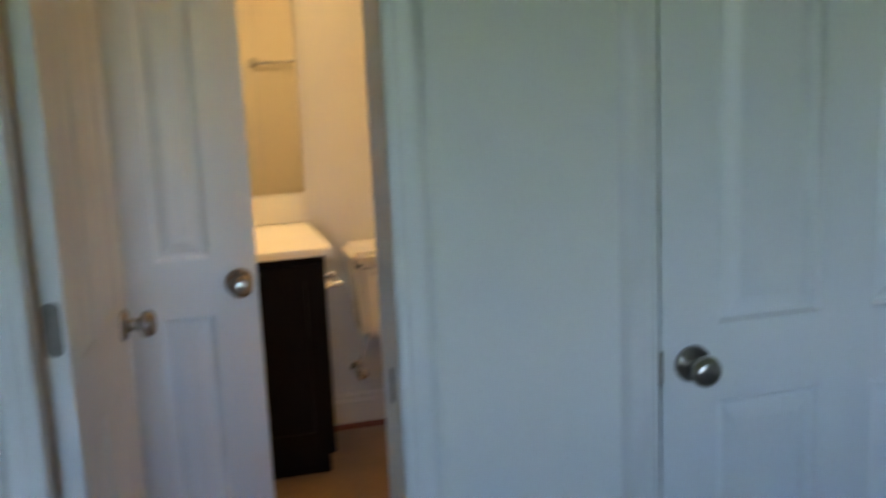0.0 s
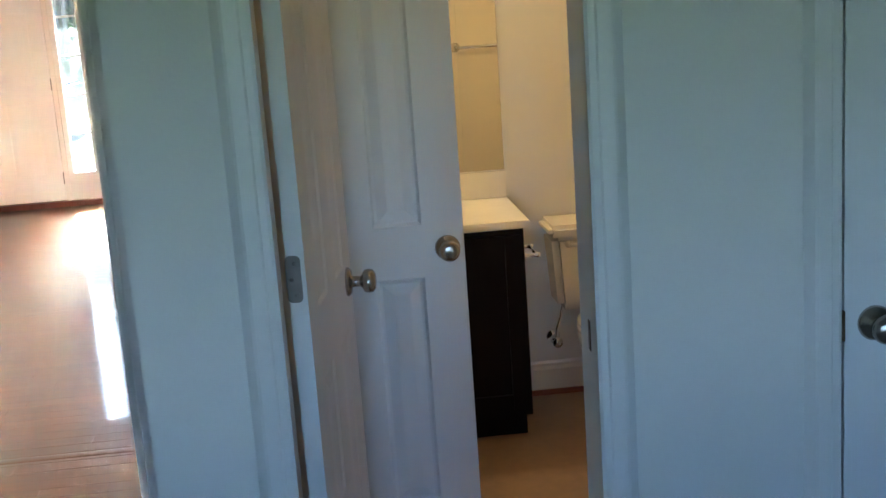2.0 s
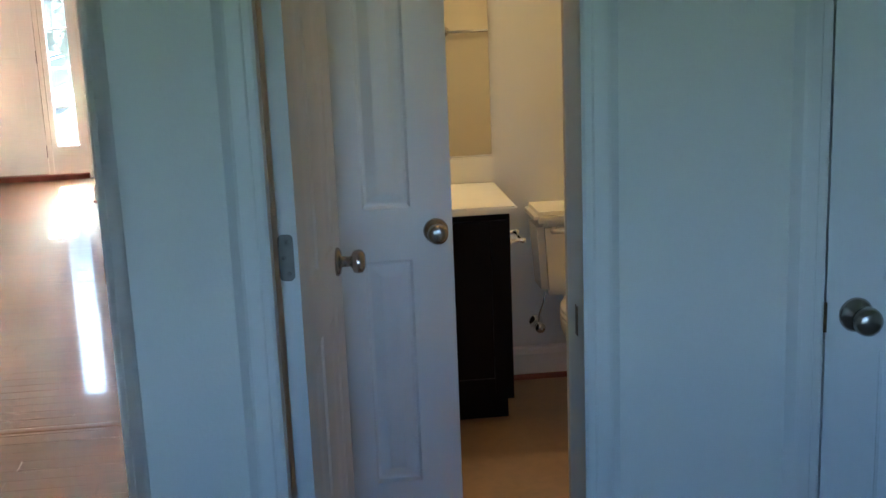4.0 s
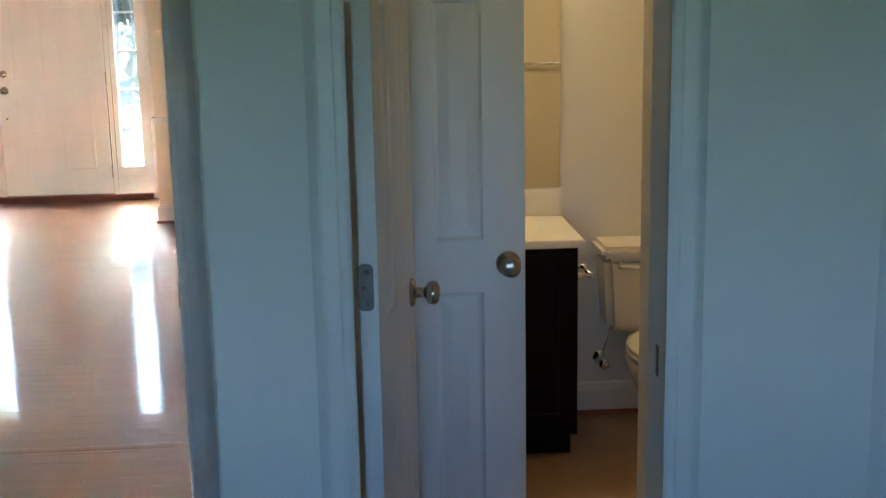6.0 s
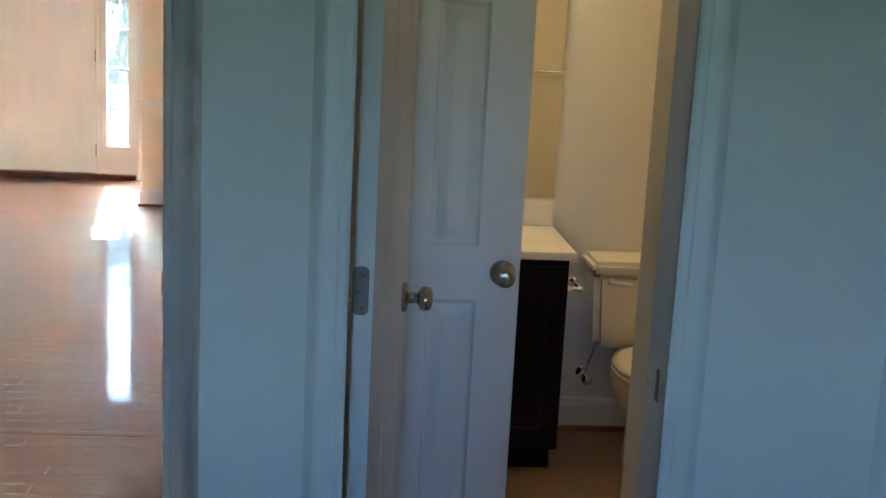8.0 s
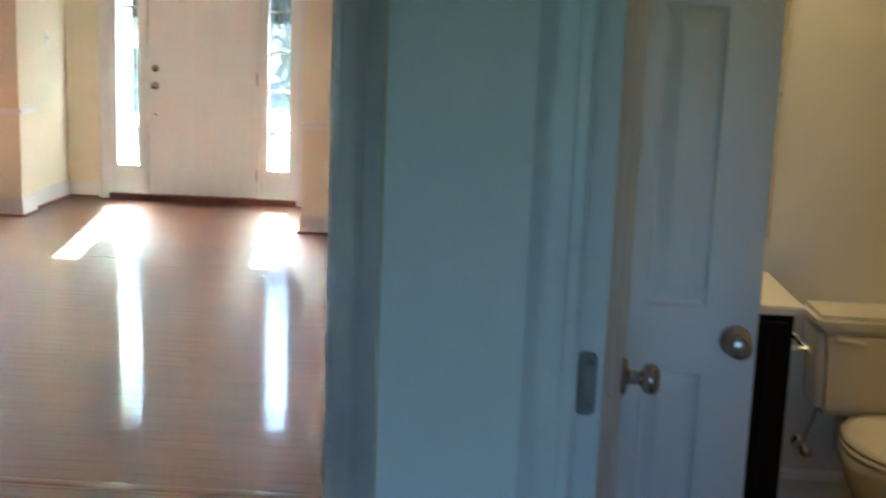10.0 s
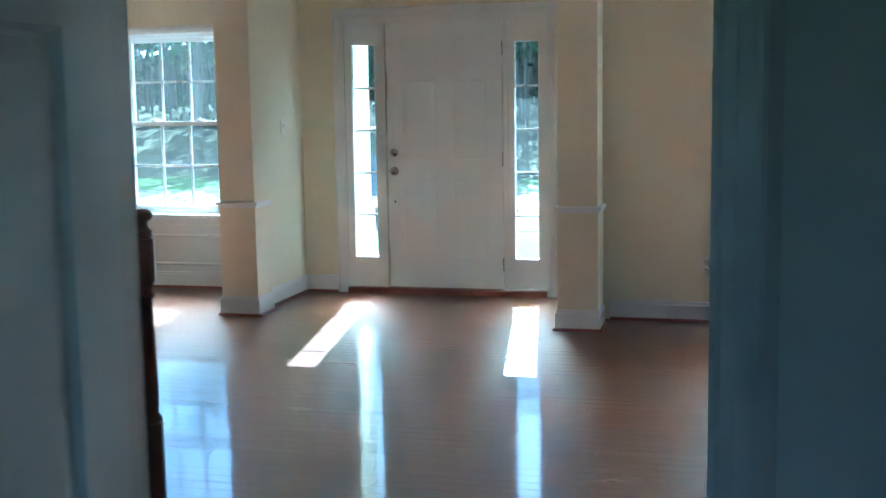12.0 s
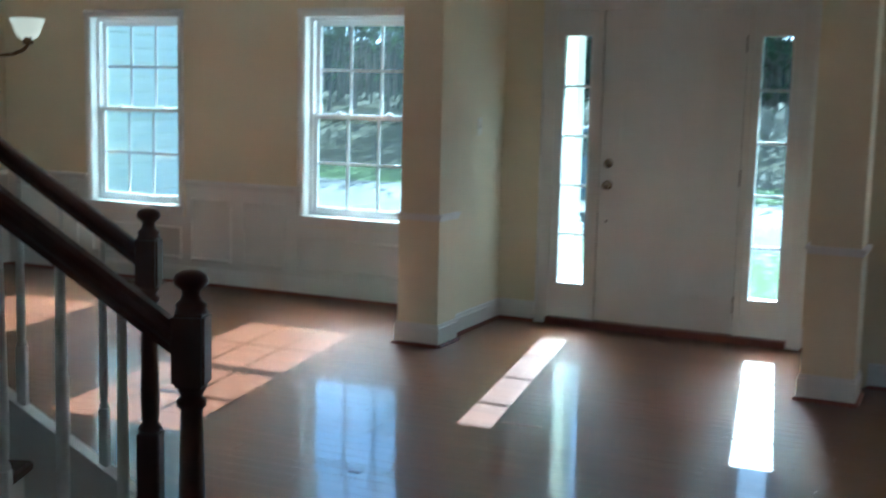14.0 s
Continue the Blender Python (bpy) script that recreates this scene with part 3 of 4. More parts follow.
def column(x0, x1, y0, y1, label):
    ob = thing("column")
    bm = bmesh.new()
    box(bm, x0 + 0.006, x1 - 0.006, y0 + 0.006, y1, 0.80, CH)
    part("shaft", bm, CREAM, ob)
    bm = bmesh.new()
    box(bm, x0, x1, y0, y1, 0.0, 0.765)
    part("pedestal", bm, CREAM, ob)
    bm = bmesh.new()
    a, b, c = 0.014, 0.020, 0.012
    box(bm, x0 - a, x1 + a, y0 - a, y1, 0.0, 0.118, 0.002)
    box(bm, x0 - 0.008, x1 + 0.008, y0 - 0.008, y1, 0.118, 0.138, 0.003)
    part("base", bm, WHITE, ob, "white base block")
    bm = bmesh.new()
    box(bm, x0 - c, x1 + c, y0 - c, y1 - 0.001, 0.765, 0.785, 0.004)
    box(bm, x0 - 0.024, x1 + 0.024, y0 - 0.024, y1 - 0.001, 0.785, 0.806, 0.006)
    part("cap_moulding", bm, WHITE, ob, "white chair-rail moulding round it")
    bm = bmesh.new()
    for p, q, o in (((x0 - a, y0 - a), (x1 + a, y0 - a), (0, -1)), ((x1 + a, y0 - a), (x1 + a, y1), (1, 0)), ((x0 - a, y0 - a), (x0 - a, y1), (-1, 0))):
        sweep(bm, QUARTER, (((*p, 0), o), ((*q, 0), o)))
    part("shoe_moulding", bm, SHOE, ob, "dark red-brown shoe moulding")
    return tagged(ob, label, "column", "foyer columns")


column(-3.832, -3.560, 8.450, 8.715, "square cream painted column with white base and rail")
column(-1.412, -1.148, 8.306, 8.575, "square cream painted column with white base and rail")

# ---- stairs ----
UP = Vector((-0.927, -0.375, 0.0))
ACROSS = Vector((-0.375, 0.927, 0.0))
N1, N2 = Vector((-1.888, 3.820, 0.0)), Vector((-2.63, 4.62, 0.0))
SLOPE, RISE = 0.73, 0.185
RUN = RISE / SLOPE


def newel(parent):
    """A newel with square blocks, a turned shaft and a mushroom cap."""
    bm = bmesh.new()
    a = 0.031
    box(bm, -a, a, -a, a, 0.0, 0.60, 0.004)
    box(bm, -a, a, -a, a, 1.000, 1.135, 0.006)
    lathe(bm, ((0.030, 0.60), (0.033, 0.606), (0.030, 0.615), (0.022, 0.625), (0.024, 0.64), (0.026, 0.70), (0.0215, 0.90), (0.020, 0.955), (0.027, 0.962), (0.0275, 0.972), (0.020, 0.980), (0.024, 0.990), (0.030, 1.000)), 24)
    lathe(bm, ((0.030, 1.135), (0.027, 1.142), (0.029, 1.150), (0.020, 1.158), (0.016, 1.168), (0.018, 1.176), (0.030, 1.186), (0.0315, 1.194), (0.028, 1.204), (0.016, 1.211), (0.0, 1.213)), 24)
    return bm


def stair_flight():
    ob = thing("staircase")
    origin = N1 + (N2 - N1) * 0.5
    turn = math.degrees(math.atan2(UP.y, UP.x))
    steps = 7
    w = 0.36
    for i in range(steps):
        a0 = -0.02 + RUN * i
        m = Matrix.Translation(origin) @ pose(0, 0, 0, 0, 0, turn)
        bm = bmesh.new()
        box(bm, a0 - 0.028, a0 + RUN, -w, w, RISE * (i + 1) - 0.028, RISE * (i + 1), 0.006)
        bm.transform(m)
        part("tread", bm, STAIRWOOD, ob)
        bm = bmesh.new()
        box(bm, a0, a0 + 0.018, -w, w, RISE * i, RISE * (i + 1) - 0.0285)
        bm.transform(m)
        part("riser", bm, WHITE, ob, "white painted riser")
    for n in (N1, N2):
        side = 1 if n is N2 else -1
        m = Matrix.Translation(n) @ pose(0, 0, 0, 0, 0, turn)
        ob_newel = part("newel_post", newel(ob), STAIRWOOD, ob, "dark cherry turned newel post with mushroom cap")
        ob_newel.matrix_basis = m
        length = RUN * steps
        # hand rail: a moulded bar from the newel block up along the flight
        bm = bmesh.new()
        sec = ((-0.017, -0.030), (0.017, -0.030), (0.017, -0.016), (0.024, -0.006), (0.030, 0.008), (0.027, 0.022), (0.014, 0.031), (-0.014, 0.031), (-0.027, 0.022), (-0.030, 0.008), (-0.024, -0.006), (-0.017, -0.016))
        own = bmesh.new()
        rings = [[own.verts.new((s, y, 1.066 + SLOPE * s + z)) for y, z in sec] for s in (0.029, length + 0.1)]
        k = len(sec)
        for j in range(k):
            f = own.faces.new((rings[0][j], rings[0][(j + 1) % k], rings[1][(j + 1) % k], rings[1][j]))
        own.faces.new(rings[0][::-1]), own.faces.new(rings[1])
        merge(bm, own)
        bm.transform(m)
        part("hand_rail", bm, STAIRWOOD, ob, "dark cherry moulded hand rail")
        # white closed stringer with its cap
        bm = bmesh.new()
        prism(bm, [(0.031, 0.12), (0.031, 0.400), (length, 0.377 + SLOPE * length), (length, 0.377 + SLOPE * length - 0.28)], "y", -0.014, 0.014)
        bm.transform(m)
        part("stringer", bm, WHITE, ob, "white painted closed stringer")
        bm = bmesh.new()
        prism(bm, [(0.031, 0.4015), (0.031, 0.426), (length, 0.403 + SLOPE * length), (length, 0.3785 + SLOPE * length)], "y", -0.030, 0.030)
        bm.transform(m)
        part("stringer_cap", bm, WHITE, ob, "white stringer cap")
        s = 0.128
        while s < length - 0.02:
            z0, z1 = 0.402 + SLOPE * s, 1.036 + SLOPE * s
            h = z1 - z0
            bm = bmesh.new()
            b = 0.013
            box(bm, -b, b, -b, b, 0.0, h * 0.26, 0.002)
            lathe(bm, ((0.012, h * 0.26), (0.014, h * 0.27), (0.0095, h * 0.285), (0.012, h * 0.32), (0.0125, h * 0.40), (0.0095, h * 0.80), (0.0085, h)), 12)
            bal = part("baluster", bm, WHITE, ob, "white turned baluster")
            bal.matrix_basis = m @ Matrix.Translation((s, 0, z0))
            s += 0.113
    return tagged(ob, "staircase with dark cherry rails and white balusters", "stairs")


stair_flight()

# ---- lamps ----
LAMP_ON = lamp_glass("lit_alabaster_glass", (1.0, 0.86, 0.56), 0.075)


def bowl_pendant(x, y, z):
    """A bowl lamp on three curved arms under a canopy, with a finial."""
    ob = thing("pendant_lamp", pose(x, y, z))
    bm = bmesh.new()
    prof = [(0.0, 0.045), (0.03, 0.045), (0.09, 0.062), (0.15, 0.098), (0.185, 0.135), (0.198, 0.158), (0.205, 0.162), (0.202, 0.166), (0.192, 0.161), (0.178, 0.138), (0.145, 0.104), (0.088, 0.068), (0.03, 0.051), (0.0, 0.051)]
    lathe(bm, prof, 40)
    part("bowl", bm, LAMP_ON, ob, "lit alabaster glass bowl")
    bm = bmesh.new()
    lathe(bm, ((0.0, 0.0), (0.006, 0.003), (0.009, 0.010), (0.005, 0.018), (0.008, 0.024), (0.018, 0.034), (0.022, 0.044), (0.0, 0.0445)), 16)
    part("finial", bm, BRONZE, ob)
    top = CH - z
    bm = bmesh.new()
    lathe(bm, ((0.006, 0.052), (0.006, top - 0.03)), 10)
    part("stem", bm, NICKEL, ob)
    for i in range(3):
        a = radians(120 * i + 20)
        bm = bmesh.new()
        pts = []
        for k in range(9):
            t = k / 8
            r = 0.212 * (1 - t) ** 1.6 + 0.016
            pts.append((r * math.cos(a), r * math.sin(a), 0.172 + (top - 0.24) * t ** 0.8))
        tube(bm, [(0.235 * math.cos(a), 0.235 * math.sin(a), 0.176)] + pts, 0.006, 8)
        part("arm", bm, NICKEL, ob)
    bm = bmesh.new()
    lathe(bm, ((0.065, top), (0.065, top - 0.008), (0.045, top - 0.022), (0.012, top - 0.03), (0.0, top - 0.03)), 24)
    part("canopy", bm, NICKEL, ob)
    return tagged(ob, "lit bowl pendant lamp with alabaster glass and nickel arms", "ceiling lamp")


bowl_pendant(-2.557, 7.0, 2.185)


def chandelier(x, y, z):
    ob = thing("chandelier", pose(x, y, z))
    top = CH - z
    bm = bmesh.new()
    lathe(bm, ((0.0, -0.06), (0.012, -0.05), (0.02, -0.03), (0.035, 0.0), (0.03, 0.03), (0.012, 0.06), (0.016, 0.12), (0.03, 0.18), (0.014, 0.24), (0.007, 0.28), (0.007, top - 0.03)), 20)
    part("stem", bm, BRONZE, ob)
    bm = bmesh.new()
    lathe(bm, ((0.065, top), (0.065, top - 0.008), (0.04, top - 0.025), (0.0, top - 0.03)), 24)
    part("canopy", bm, BRONZE, ob)
    arm_mesh = None
    for i in range(5):
        a = radians(72 * i + 8)
        if arm_mesh is None:
            bm = bmesh.new()
            tube(bm, [(0.02, 0, 0.02), (0.08, 0, -0.035), (0.16, 0, -0.055), (0.25, 0, -0.045), (0.32, 0, -0.02), (0.345, 0, 0.004), (0.35, 0, 0.02)], 0.007, 8)
            lathe(bm, ((0.0, 0.015), (0.03, 0.018), (0.032, 0.026), (0.02, 0.032), (0.02, 0.052), (0.0, 0.052)), 16, pose(0.35, 0, 0))
            arm_mesh = mesh_of("arm", bm, BRONZE)
            bm = bmesh.new()
            lathe(bm, ((0.0, 0.045), (0.03, 0.046), (0.06, 0.065), (0.075, 0.10), (0.084, 0.130), (0.096, 0.148), (0.093, 0.150), (0.080, 0.132), (0.071, 0.103), (0.056, 0.069), (0.0, 0.052)), 28, pose(0.35, 0, 0))
            shade_mesh = mesh_of("shade", bm, LAMP_ON)
        for nm, me in (("arm", arm_mesh), ("shade", shade_mesh)):
            o = new(nm, me)
            o.parent, o.matrix_basis = ob, pose(0, 0, 0, 0, 0, math.degrees(a))
            if nm == "shade":
                o["label"] = "lit cream glass bell shade"
    return tagged(ob, "lit five-arm bronze chandelier with upturned glass shades", "chandelier")


chandelier(-5.85, 7.10, 1.735)

# ---- powder room ----
def vanity():
    ob = thing("vanity_cabinet")
    bm = bmesh.new()
    box(bm, 0.16, 0.905, 3.165, 3.62, 0.10, 0.775, 0.002)
    part("body", bm, ESPRESSO, ob)
    bm = bmesh.new()
    box(bm, 0.17, 0.893, 3.235, 3.62, 0.0065, 0.10)
    part("toe_kick", bm, ESPRESSO, ob)
    for x0, x1 in ((0.18, 0.53), (0.54, 0.89)):
        bm = bmesh.new()
        box(bm, x0, x0 + 0.055, 3.146, 3.1645, 0.13, 0.75, 0.002), box(bm, x1 - 0.055, x1, 3.146, 3.1645, 0.13, 0.75, 0.002)
        box(bm, x0 + 0.055, x1 - 0.055, 3.146, 3.1645, 0.13, 0.185, 0.002), box(bm, x0 + 0.055, x1 - 0.055, 3.146, 3.1645, 0.695, 0.75, 0.002)
        box(bm, x0 + 0.055, x1 - 0.055, 3.154, 3.1645, 0.185, 0.695)
        d = part("door", bm, ESPRESSO, ob, "recessed-panel door")
        bm = bmesh.new()
        xk = x1 - 0.028 if x0 < 0.3 else x0 + 0.028
        lathe(bm, ((0.006, 0.0), (0.006, 0.012), (0.014, 0.018), (0.014, 0.026), (0.0, 0.029)), 16, Matrix.Translation((xk, 3.146, 0.70)) @ pose(0, 0, 0, 90))
        part("handle", bm, NICKEL, d)
    return tagged(ob, "dark espresso bathroom vanity cabinet on the floor", "cabinet")


vanity()
bm = bmesh.new()
box(bm, 0.14, 0.925, 3.125, 3.635, 0.776, 0.802, 0.005)
top = tagged(part("marble_countertop", bm, MARBLE), "cream cultured marble vanity top with backsplash", "countertop")
bm = bmesh.new()
box(bm, 0.14, 0.922, 3.612, 3.636, 0.8025, 0.902, 0.004)
part("backsplash", bm, MARBLE, top)
bm = bmesh.new()
box(bm, 0.16, 0.920, 3.634, 3.6395, 0.906, 1.95)
tagged(part("wall_mirror", bm, MIRROR), "frameless wall mirror above the vanity", "mirror")
bm = bmesh.new()
box(bm, 0.1, 0.86, 3.58, 3.638, 2.08, 2.16, 0.006)
vl = tagged(part("vanity_light", bm, NICKEL), "nickel vanity light bar with warm glass globes", "wall lamp")
WARM = lamp_glass("warm_globe", (1.0, 0.66, 0.30), 2.1)
for x in (0.22, 0.48, 0.74):
    bm = bmesh.new()
    lathe(bm, ((0.0, -0.05), (0.03, -0.042), (0.05, -0.01), (0.045, 0.03), (0.02, 0.05), (0.0, 0.05)), 16, pose(x, 3.53, 2.07))
    part("globe", bm, WARM, vl)
# towel bar on the wall behind the doorway, seen in the mirror
bm = bmesh.new()
tube(bm, ((0.94, 2.085, 1.295), (1.50, 2.085, 1.295)), 0.008, 12)
tb = tagged(part("towel_bar", bm, CHROME), "chrome towel bar on the wall", "towel bar")
for x in (0.94, 1.50):
    bm = bmesh.new()
    lathe(bm, ((0.024, 0.0), (0.024, 0.008), (0.010, 0.014), (0.010, 0.065), (0.014, 0.072), (0.0, 0.074)), 16, Matrix.Translation((x, 2.0205, 1.295)) @ pose(0, 0, 0, -90))
    part("bracket", bm, CHROME, tb)


def ellipse_loft(bm, rows, segments=32):
    """A body through ellipses (centre x, centre y, z, radius x, radius y)."""
    own = bmesh.new()
    rings = [[own.verts.new((cx + rx * math.cos(2 * math.pi * i / segments), cy + ry * math.sin(2 * math.pi * i / segments), z)) for i in range(segments)] for cx, cy, z, rx, ry in rows]
    for a, b in zip(rings, rings[1:]):
        for i in range(segments):
            own.faces.new((a[i], a[(i + 1) % segments], b[(i + 1) % segments], b[i]))
    own.faces.new(rings[0][::-1]), own.faces.new(rings[-1])
    for f in own.faces:
        f.smooth = len(f.verts) == 4
    return merge(bm, own)


def toilet(x, y):
    """Tank against the wall at y, bowl towards -y."""
    ob = thing("toilet", pose(x, y, 0.0065))
    bm = bmesh.new()
    own = bmesh.new()
    vs = [own.verts.new(c) for c in ((-0.205, -0.19, 0.375), (0.205, -0.19, 0.375), (0.205, -0.01, 0.375), (-0.205, -0.01, 0.375), (-0.225, -0.215, 0.67), (0.225, -0.215, 0.67), (0.225, -0.005, 0.67), (-0.225, -0.005, 0.67))]
    for f in ((3, 2, 1, 0), (4, 5, 6, 7), (0, 1, 5, 4), (1, 2, 6, 5), (2, 3, 7, 6), (3, 0, 4, 7)):
        own.faces.new([vs[i] for i in f])
    bmesh.ops.bevel(own, geom=own.edges[:], offset=0.026, segments=6, affect="EDGES")
    merge(bm, own)
    part("tank", bm, CHINA, ob)
    bm = bmesh.new()
    box(bm, -0.237, 0.237, -0.229, 0.0, 0.662, 0.708, 0.016)
    part("tank_lid", bm, CHINA, ob)
    bm = bmesh.new()
    lathe(bm, ((0.014, 0.0), (0.014, 0.006), (0.008, 0.010), (0.008, 0.020), (0.0, 0.021)), 14, Matrix.Translation((-0.165, -0.213, 0.636)) @ pose(0, 0, 0, 90))
    tube(bm, ((-0.165, -0.231, 0.636), (-0.13, -0.236, 0.634), (-0.09, -0.234, 0.629)), 0.008, 10)
    part("flush_lever", bm, CHINA, ob, "cream flush lever")
    bm = bmesh.new()
    ellipse_loft(bm, ((0, -0.36, 0.0, 0.11, 0.20), (0, -0.36, 0.06, 0.10, 0.18), (0, -0.37, 0.15, 0.10, 0.17), (0, -0.40, 0.24, 0.15, 0.22), (0, -0.42, 0.315, 0.18, 0.24), (0, -0.43, 0.35, 0.185, 0.25), (0, -0.43, 0.36, 0.18, 0.245)))
    box(bm, -0.10, 0.10, -0.24, -0.02, 0.20, 0.372, 0.03)
    part("bowl", bm, CHINA, ob)
    bm = bmesh.new()
    ellipse_loft(bm, ((0, -0.44, 0.362, 0.180, 0.235), (0, -0.44, 0.367, 0.188, 0.243), (0, -0.44, 0.377, 0.188, 0.243), (0, -0.44, 0.382, 0.180, 0.236)))
    part("seat", bm, CHINA, ob)
    bm = bmesh.new()
    ellipse_loft(bm, ((0, -0.437, 0.3835, 0.182, 0.238), (0, -0.437, 0.389, 0.187, 0.243), (0, -0.437, 0.399, 0.184, 0.240), (0, -0.437, 0.406, 0.165, 0.215)))
    part("seat_lid", bm, CHINA, ob)
    return tagged(ob, "off-white two-piece toilet with closed lid", "toilet")


toilet(1.275, 3.636)
bm = bmesh.new()
lathe(bm, ((0.028, 0.0), (0.026, 0.006), (0.010, 0.010), (0.010, 0.05), (0.016, 0.052), (0.016, 0.072), (0.0, 0.074)), 14, Matrix.Translation((1.075, 3.6395, 0.235)) @ pose(0, 0, 0, 90))
lathe(bm, ((0.008, 0.0), (0.014, 0.008), (0.020, 0.018), (0.020, 0.026), (0.0, 0.03)), 12, Matrix.Translation((1.075, 3.565, 0.235)) @ pose(0, 0, 0, 90))
tube(bm, ((1.075, 3.578, 0.24), (1.078, 3.575, 0.28), (1.095, 3.57, 0.33), (1.105, 3.56, 0.39)), 0.005, 8)
tagged(part("supply_valve", bm, CHROME), "chrome water supply valve with hose on the wall", "valve")
bm = bmesh.new()
for y in (3.20, 3.34):
    lathe(bm, ((0.018, 0.0), (0.018, 0.006), (0.008, 0.010), (0.007, 0.040), (0.011, 0.046), (0.011, 0.058), (0.0, 0.060)), 14, Matrix.Translation((0.9055, y, 0.665)) @ pose(0, 0, 0, 0, 90))
tube(bm, ((0.953, 3.20, 0.665), (0.953, 3.34, 0.665)), 0.007, 10)
tagged(part("paper_holder", bm, CHROME), "empty chrome toilet paper holder on the vanity side", "paper holder")
bm = bmesh.new()
sweep(bm, BASE, (((0.93, 3.64, 0), (0, -1)), ((1.95, 3.64, 0), (0, -1))))
tagged(part("baseboard_bath", bm, WHITE), "white baseboard of the powder room", "baseboard", kind="structure")
bm = bmesh.new()
sweep(bm, QUARTER, (((0.93, 3.6258, 0.006), (0, -1)), ((1.95, 3.6258, 0.006), (0, -1))))
tagged(part("trim_shoe_bath", bm, SHOE), "dark red-brown shoe moulding in the powder room", "trim", kind="structure")

# ---- small things ----
bm = bmesh.new()
box(bm, -3.6195, -3.6145, 9.113, 9.183, 1.262, 1.377, 0.002)
sw = tagged(part("light_switch", bm, PLASTIC), "ivory light switch plate on the wing wall", "light switch")
bm = bmesh.new()
box(bm, -3.6145, -3.604, 9.142, 9.153, 1.308, 1.330, 0.002)
part("toggle", bm, PLASTIC, sw)
bm = bmesh.new()
box(bm, -0.52, -0.45, RY - 0.0055, RY - 0.0005, 0.327, 0.442, 0.002)
so = tagged(part("power_outlet", bm, PLASTIC), "ivory duplex outlet on the cream wall", "outlet")
for z in (0.36, 0.41):
    bm = bmesh.new()
    lathe(bm, ((0.017, 0.0), (0.017, 0.002), (0.0, 0.0025)), 16, Matrix.Translation((-0.485, RY - 0.0055, z)) @ pose(0, 0, 0, 90))
    part("socket", bm, PLASTIC, so)


def register(x, y, w, d, label):
    ob = thing("floor_register", pose(x, y, 0.0))
    bm = bmesh.new()
    for a in ((-w / 2, w / 2, -d / 2, -d / 2 + 0.014), (-w / 2, w / 2, d / 2 - 0.014, d / 2), (-w / 2, -w / 2 + 0.014, -d / 2 + 0.014, d / 2 - 0.014), (w / 2 - 0.014, w / 2, -d / 2 + 0.014, d / 2 - 0.014)):
        box(bm, *a, 0.001, 0.007, 0.001)
    part("frame", bm, BRONZE, ob)
    n = int((w - 0.03) / 0.02)
    for i in range(n):
        bm = bmesh.new()
        x0 = -w / 2 + 0.018 + i * 0.02
        box(bm, x0, x0 + 0.008, -d / 2 + 0.014, d / 2 - 0.014, 0.001, 0.005)
        part("slat", bm, BRONZE, ob)
    return tagged(ob, label, "floor register", "floor registers")


register(-6.52, 9.40, 0.30, 0.12, "dark bronze floor register by the wainscot")
bm = bmesh.new()
box(bm, -2.875, -2.82, 6.155, 6.172, 0.0005, 0.003, 0.001)
tagged(part("wood_splinter", bm, SHOE), "small dark wood scrap lying on the floor", "scrap")
bm = bmesh.new()
box(bm, -2.60, -2.40, 7.13, 7.148, 0.0, 0.0022, 0.001)
tagged(part("floor_filler", bm, SHOE), "dark filled gap between floor boards", "floor patch", kind="structure")
bm = bmesh.new()
prism(bm, [(3.462, 0.0), (3.468, 0.002), (3.480, 0.003), (3.496, 0.003), (3.508, 0.002), (3.514, 0.0)], "x", -1.75, 0.03)
tagged(part("trim_transition", bm, FLOOR), "low red-brown wooden transition strip across the floor", "transition strip", kind="structure")

# ---- outdoors ----
GRASS = material("lawn_grass", (0.075, 0.115, 0.03), 0.9, spec=0.03, grain=0.45, grain_scale=8, wear=0.35, wear_scale=0.35)
ROADM = material("asphalt_road", (0.062, 0.062, 0.066), 0.85, spec=0.1, grain=0.2, grain_scale=20, wear=0.2, wear_scale=0.6)
CONC = material("porch_concrete", (0.45, 0.43, 0.40), 0.8, grain=0.1, grain_scale=30, wear=0.12, wear_scale=2)
SIDING = material("pale_blue_grey_siding", (0.80, 0.80, 0.72), 0.6, spec=0.2, wear=0.04, wear_scale=1.5)
ROOFM = material("grey_shingles", (0.10, 0.10, 0.10), 0.9, grain=0.3, grain_scale=15)
BARK = material("pine_bark", (0.15, 0.13, 0.115), 0.95, spec=0.1, grain=0.4, grain_scale=6, stretch=(1, 1, 0.2))
LEAF = material("pine_foliage", (0.04, 0.065, 0.028), 0.85, spec=0.05, island=0.5)
LEAF2 = material("broad_foliage", (0.07, 0.12, 0.03), 0.7, island=0.5)
LITTER = material("forest_floor", (0.060, 0.055, 0.028), 0.95, spec=0.03, grain=0.4, grain_scale=3, wear=0.3, wear_scale=0.3)
PAINT = material("white_exterior_paint", (0.8, 0.8, 0.78), 0.5, wear=0.03, wear_scale=3)

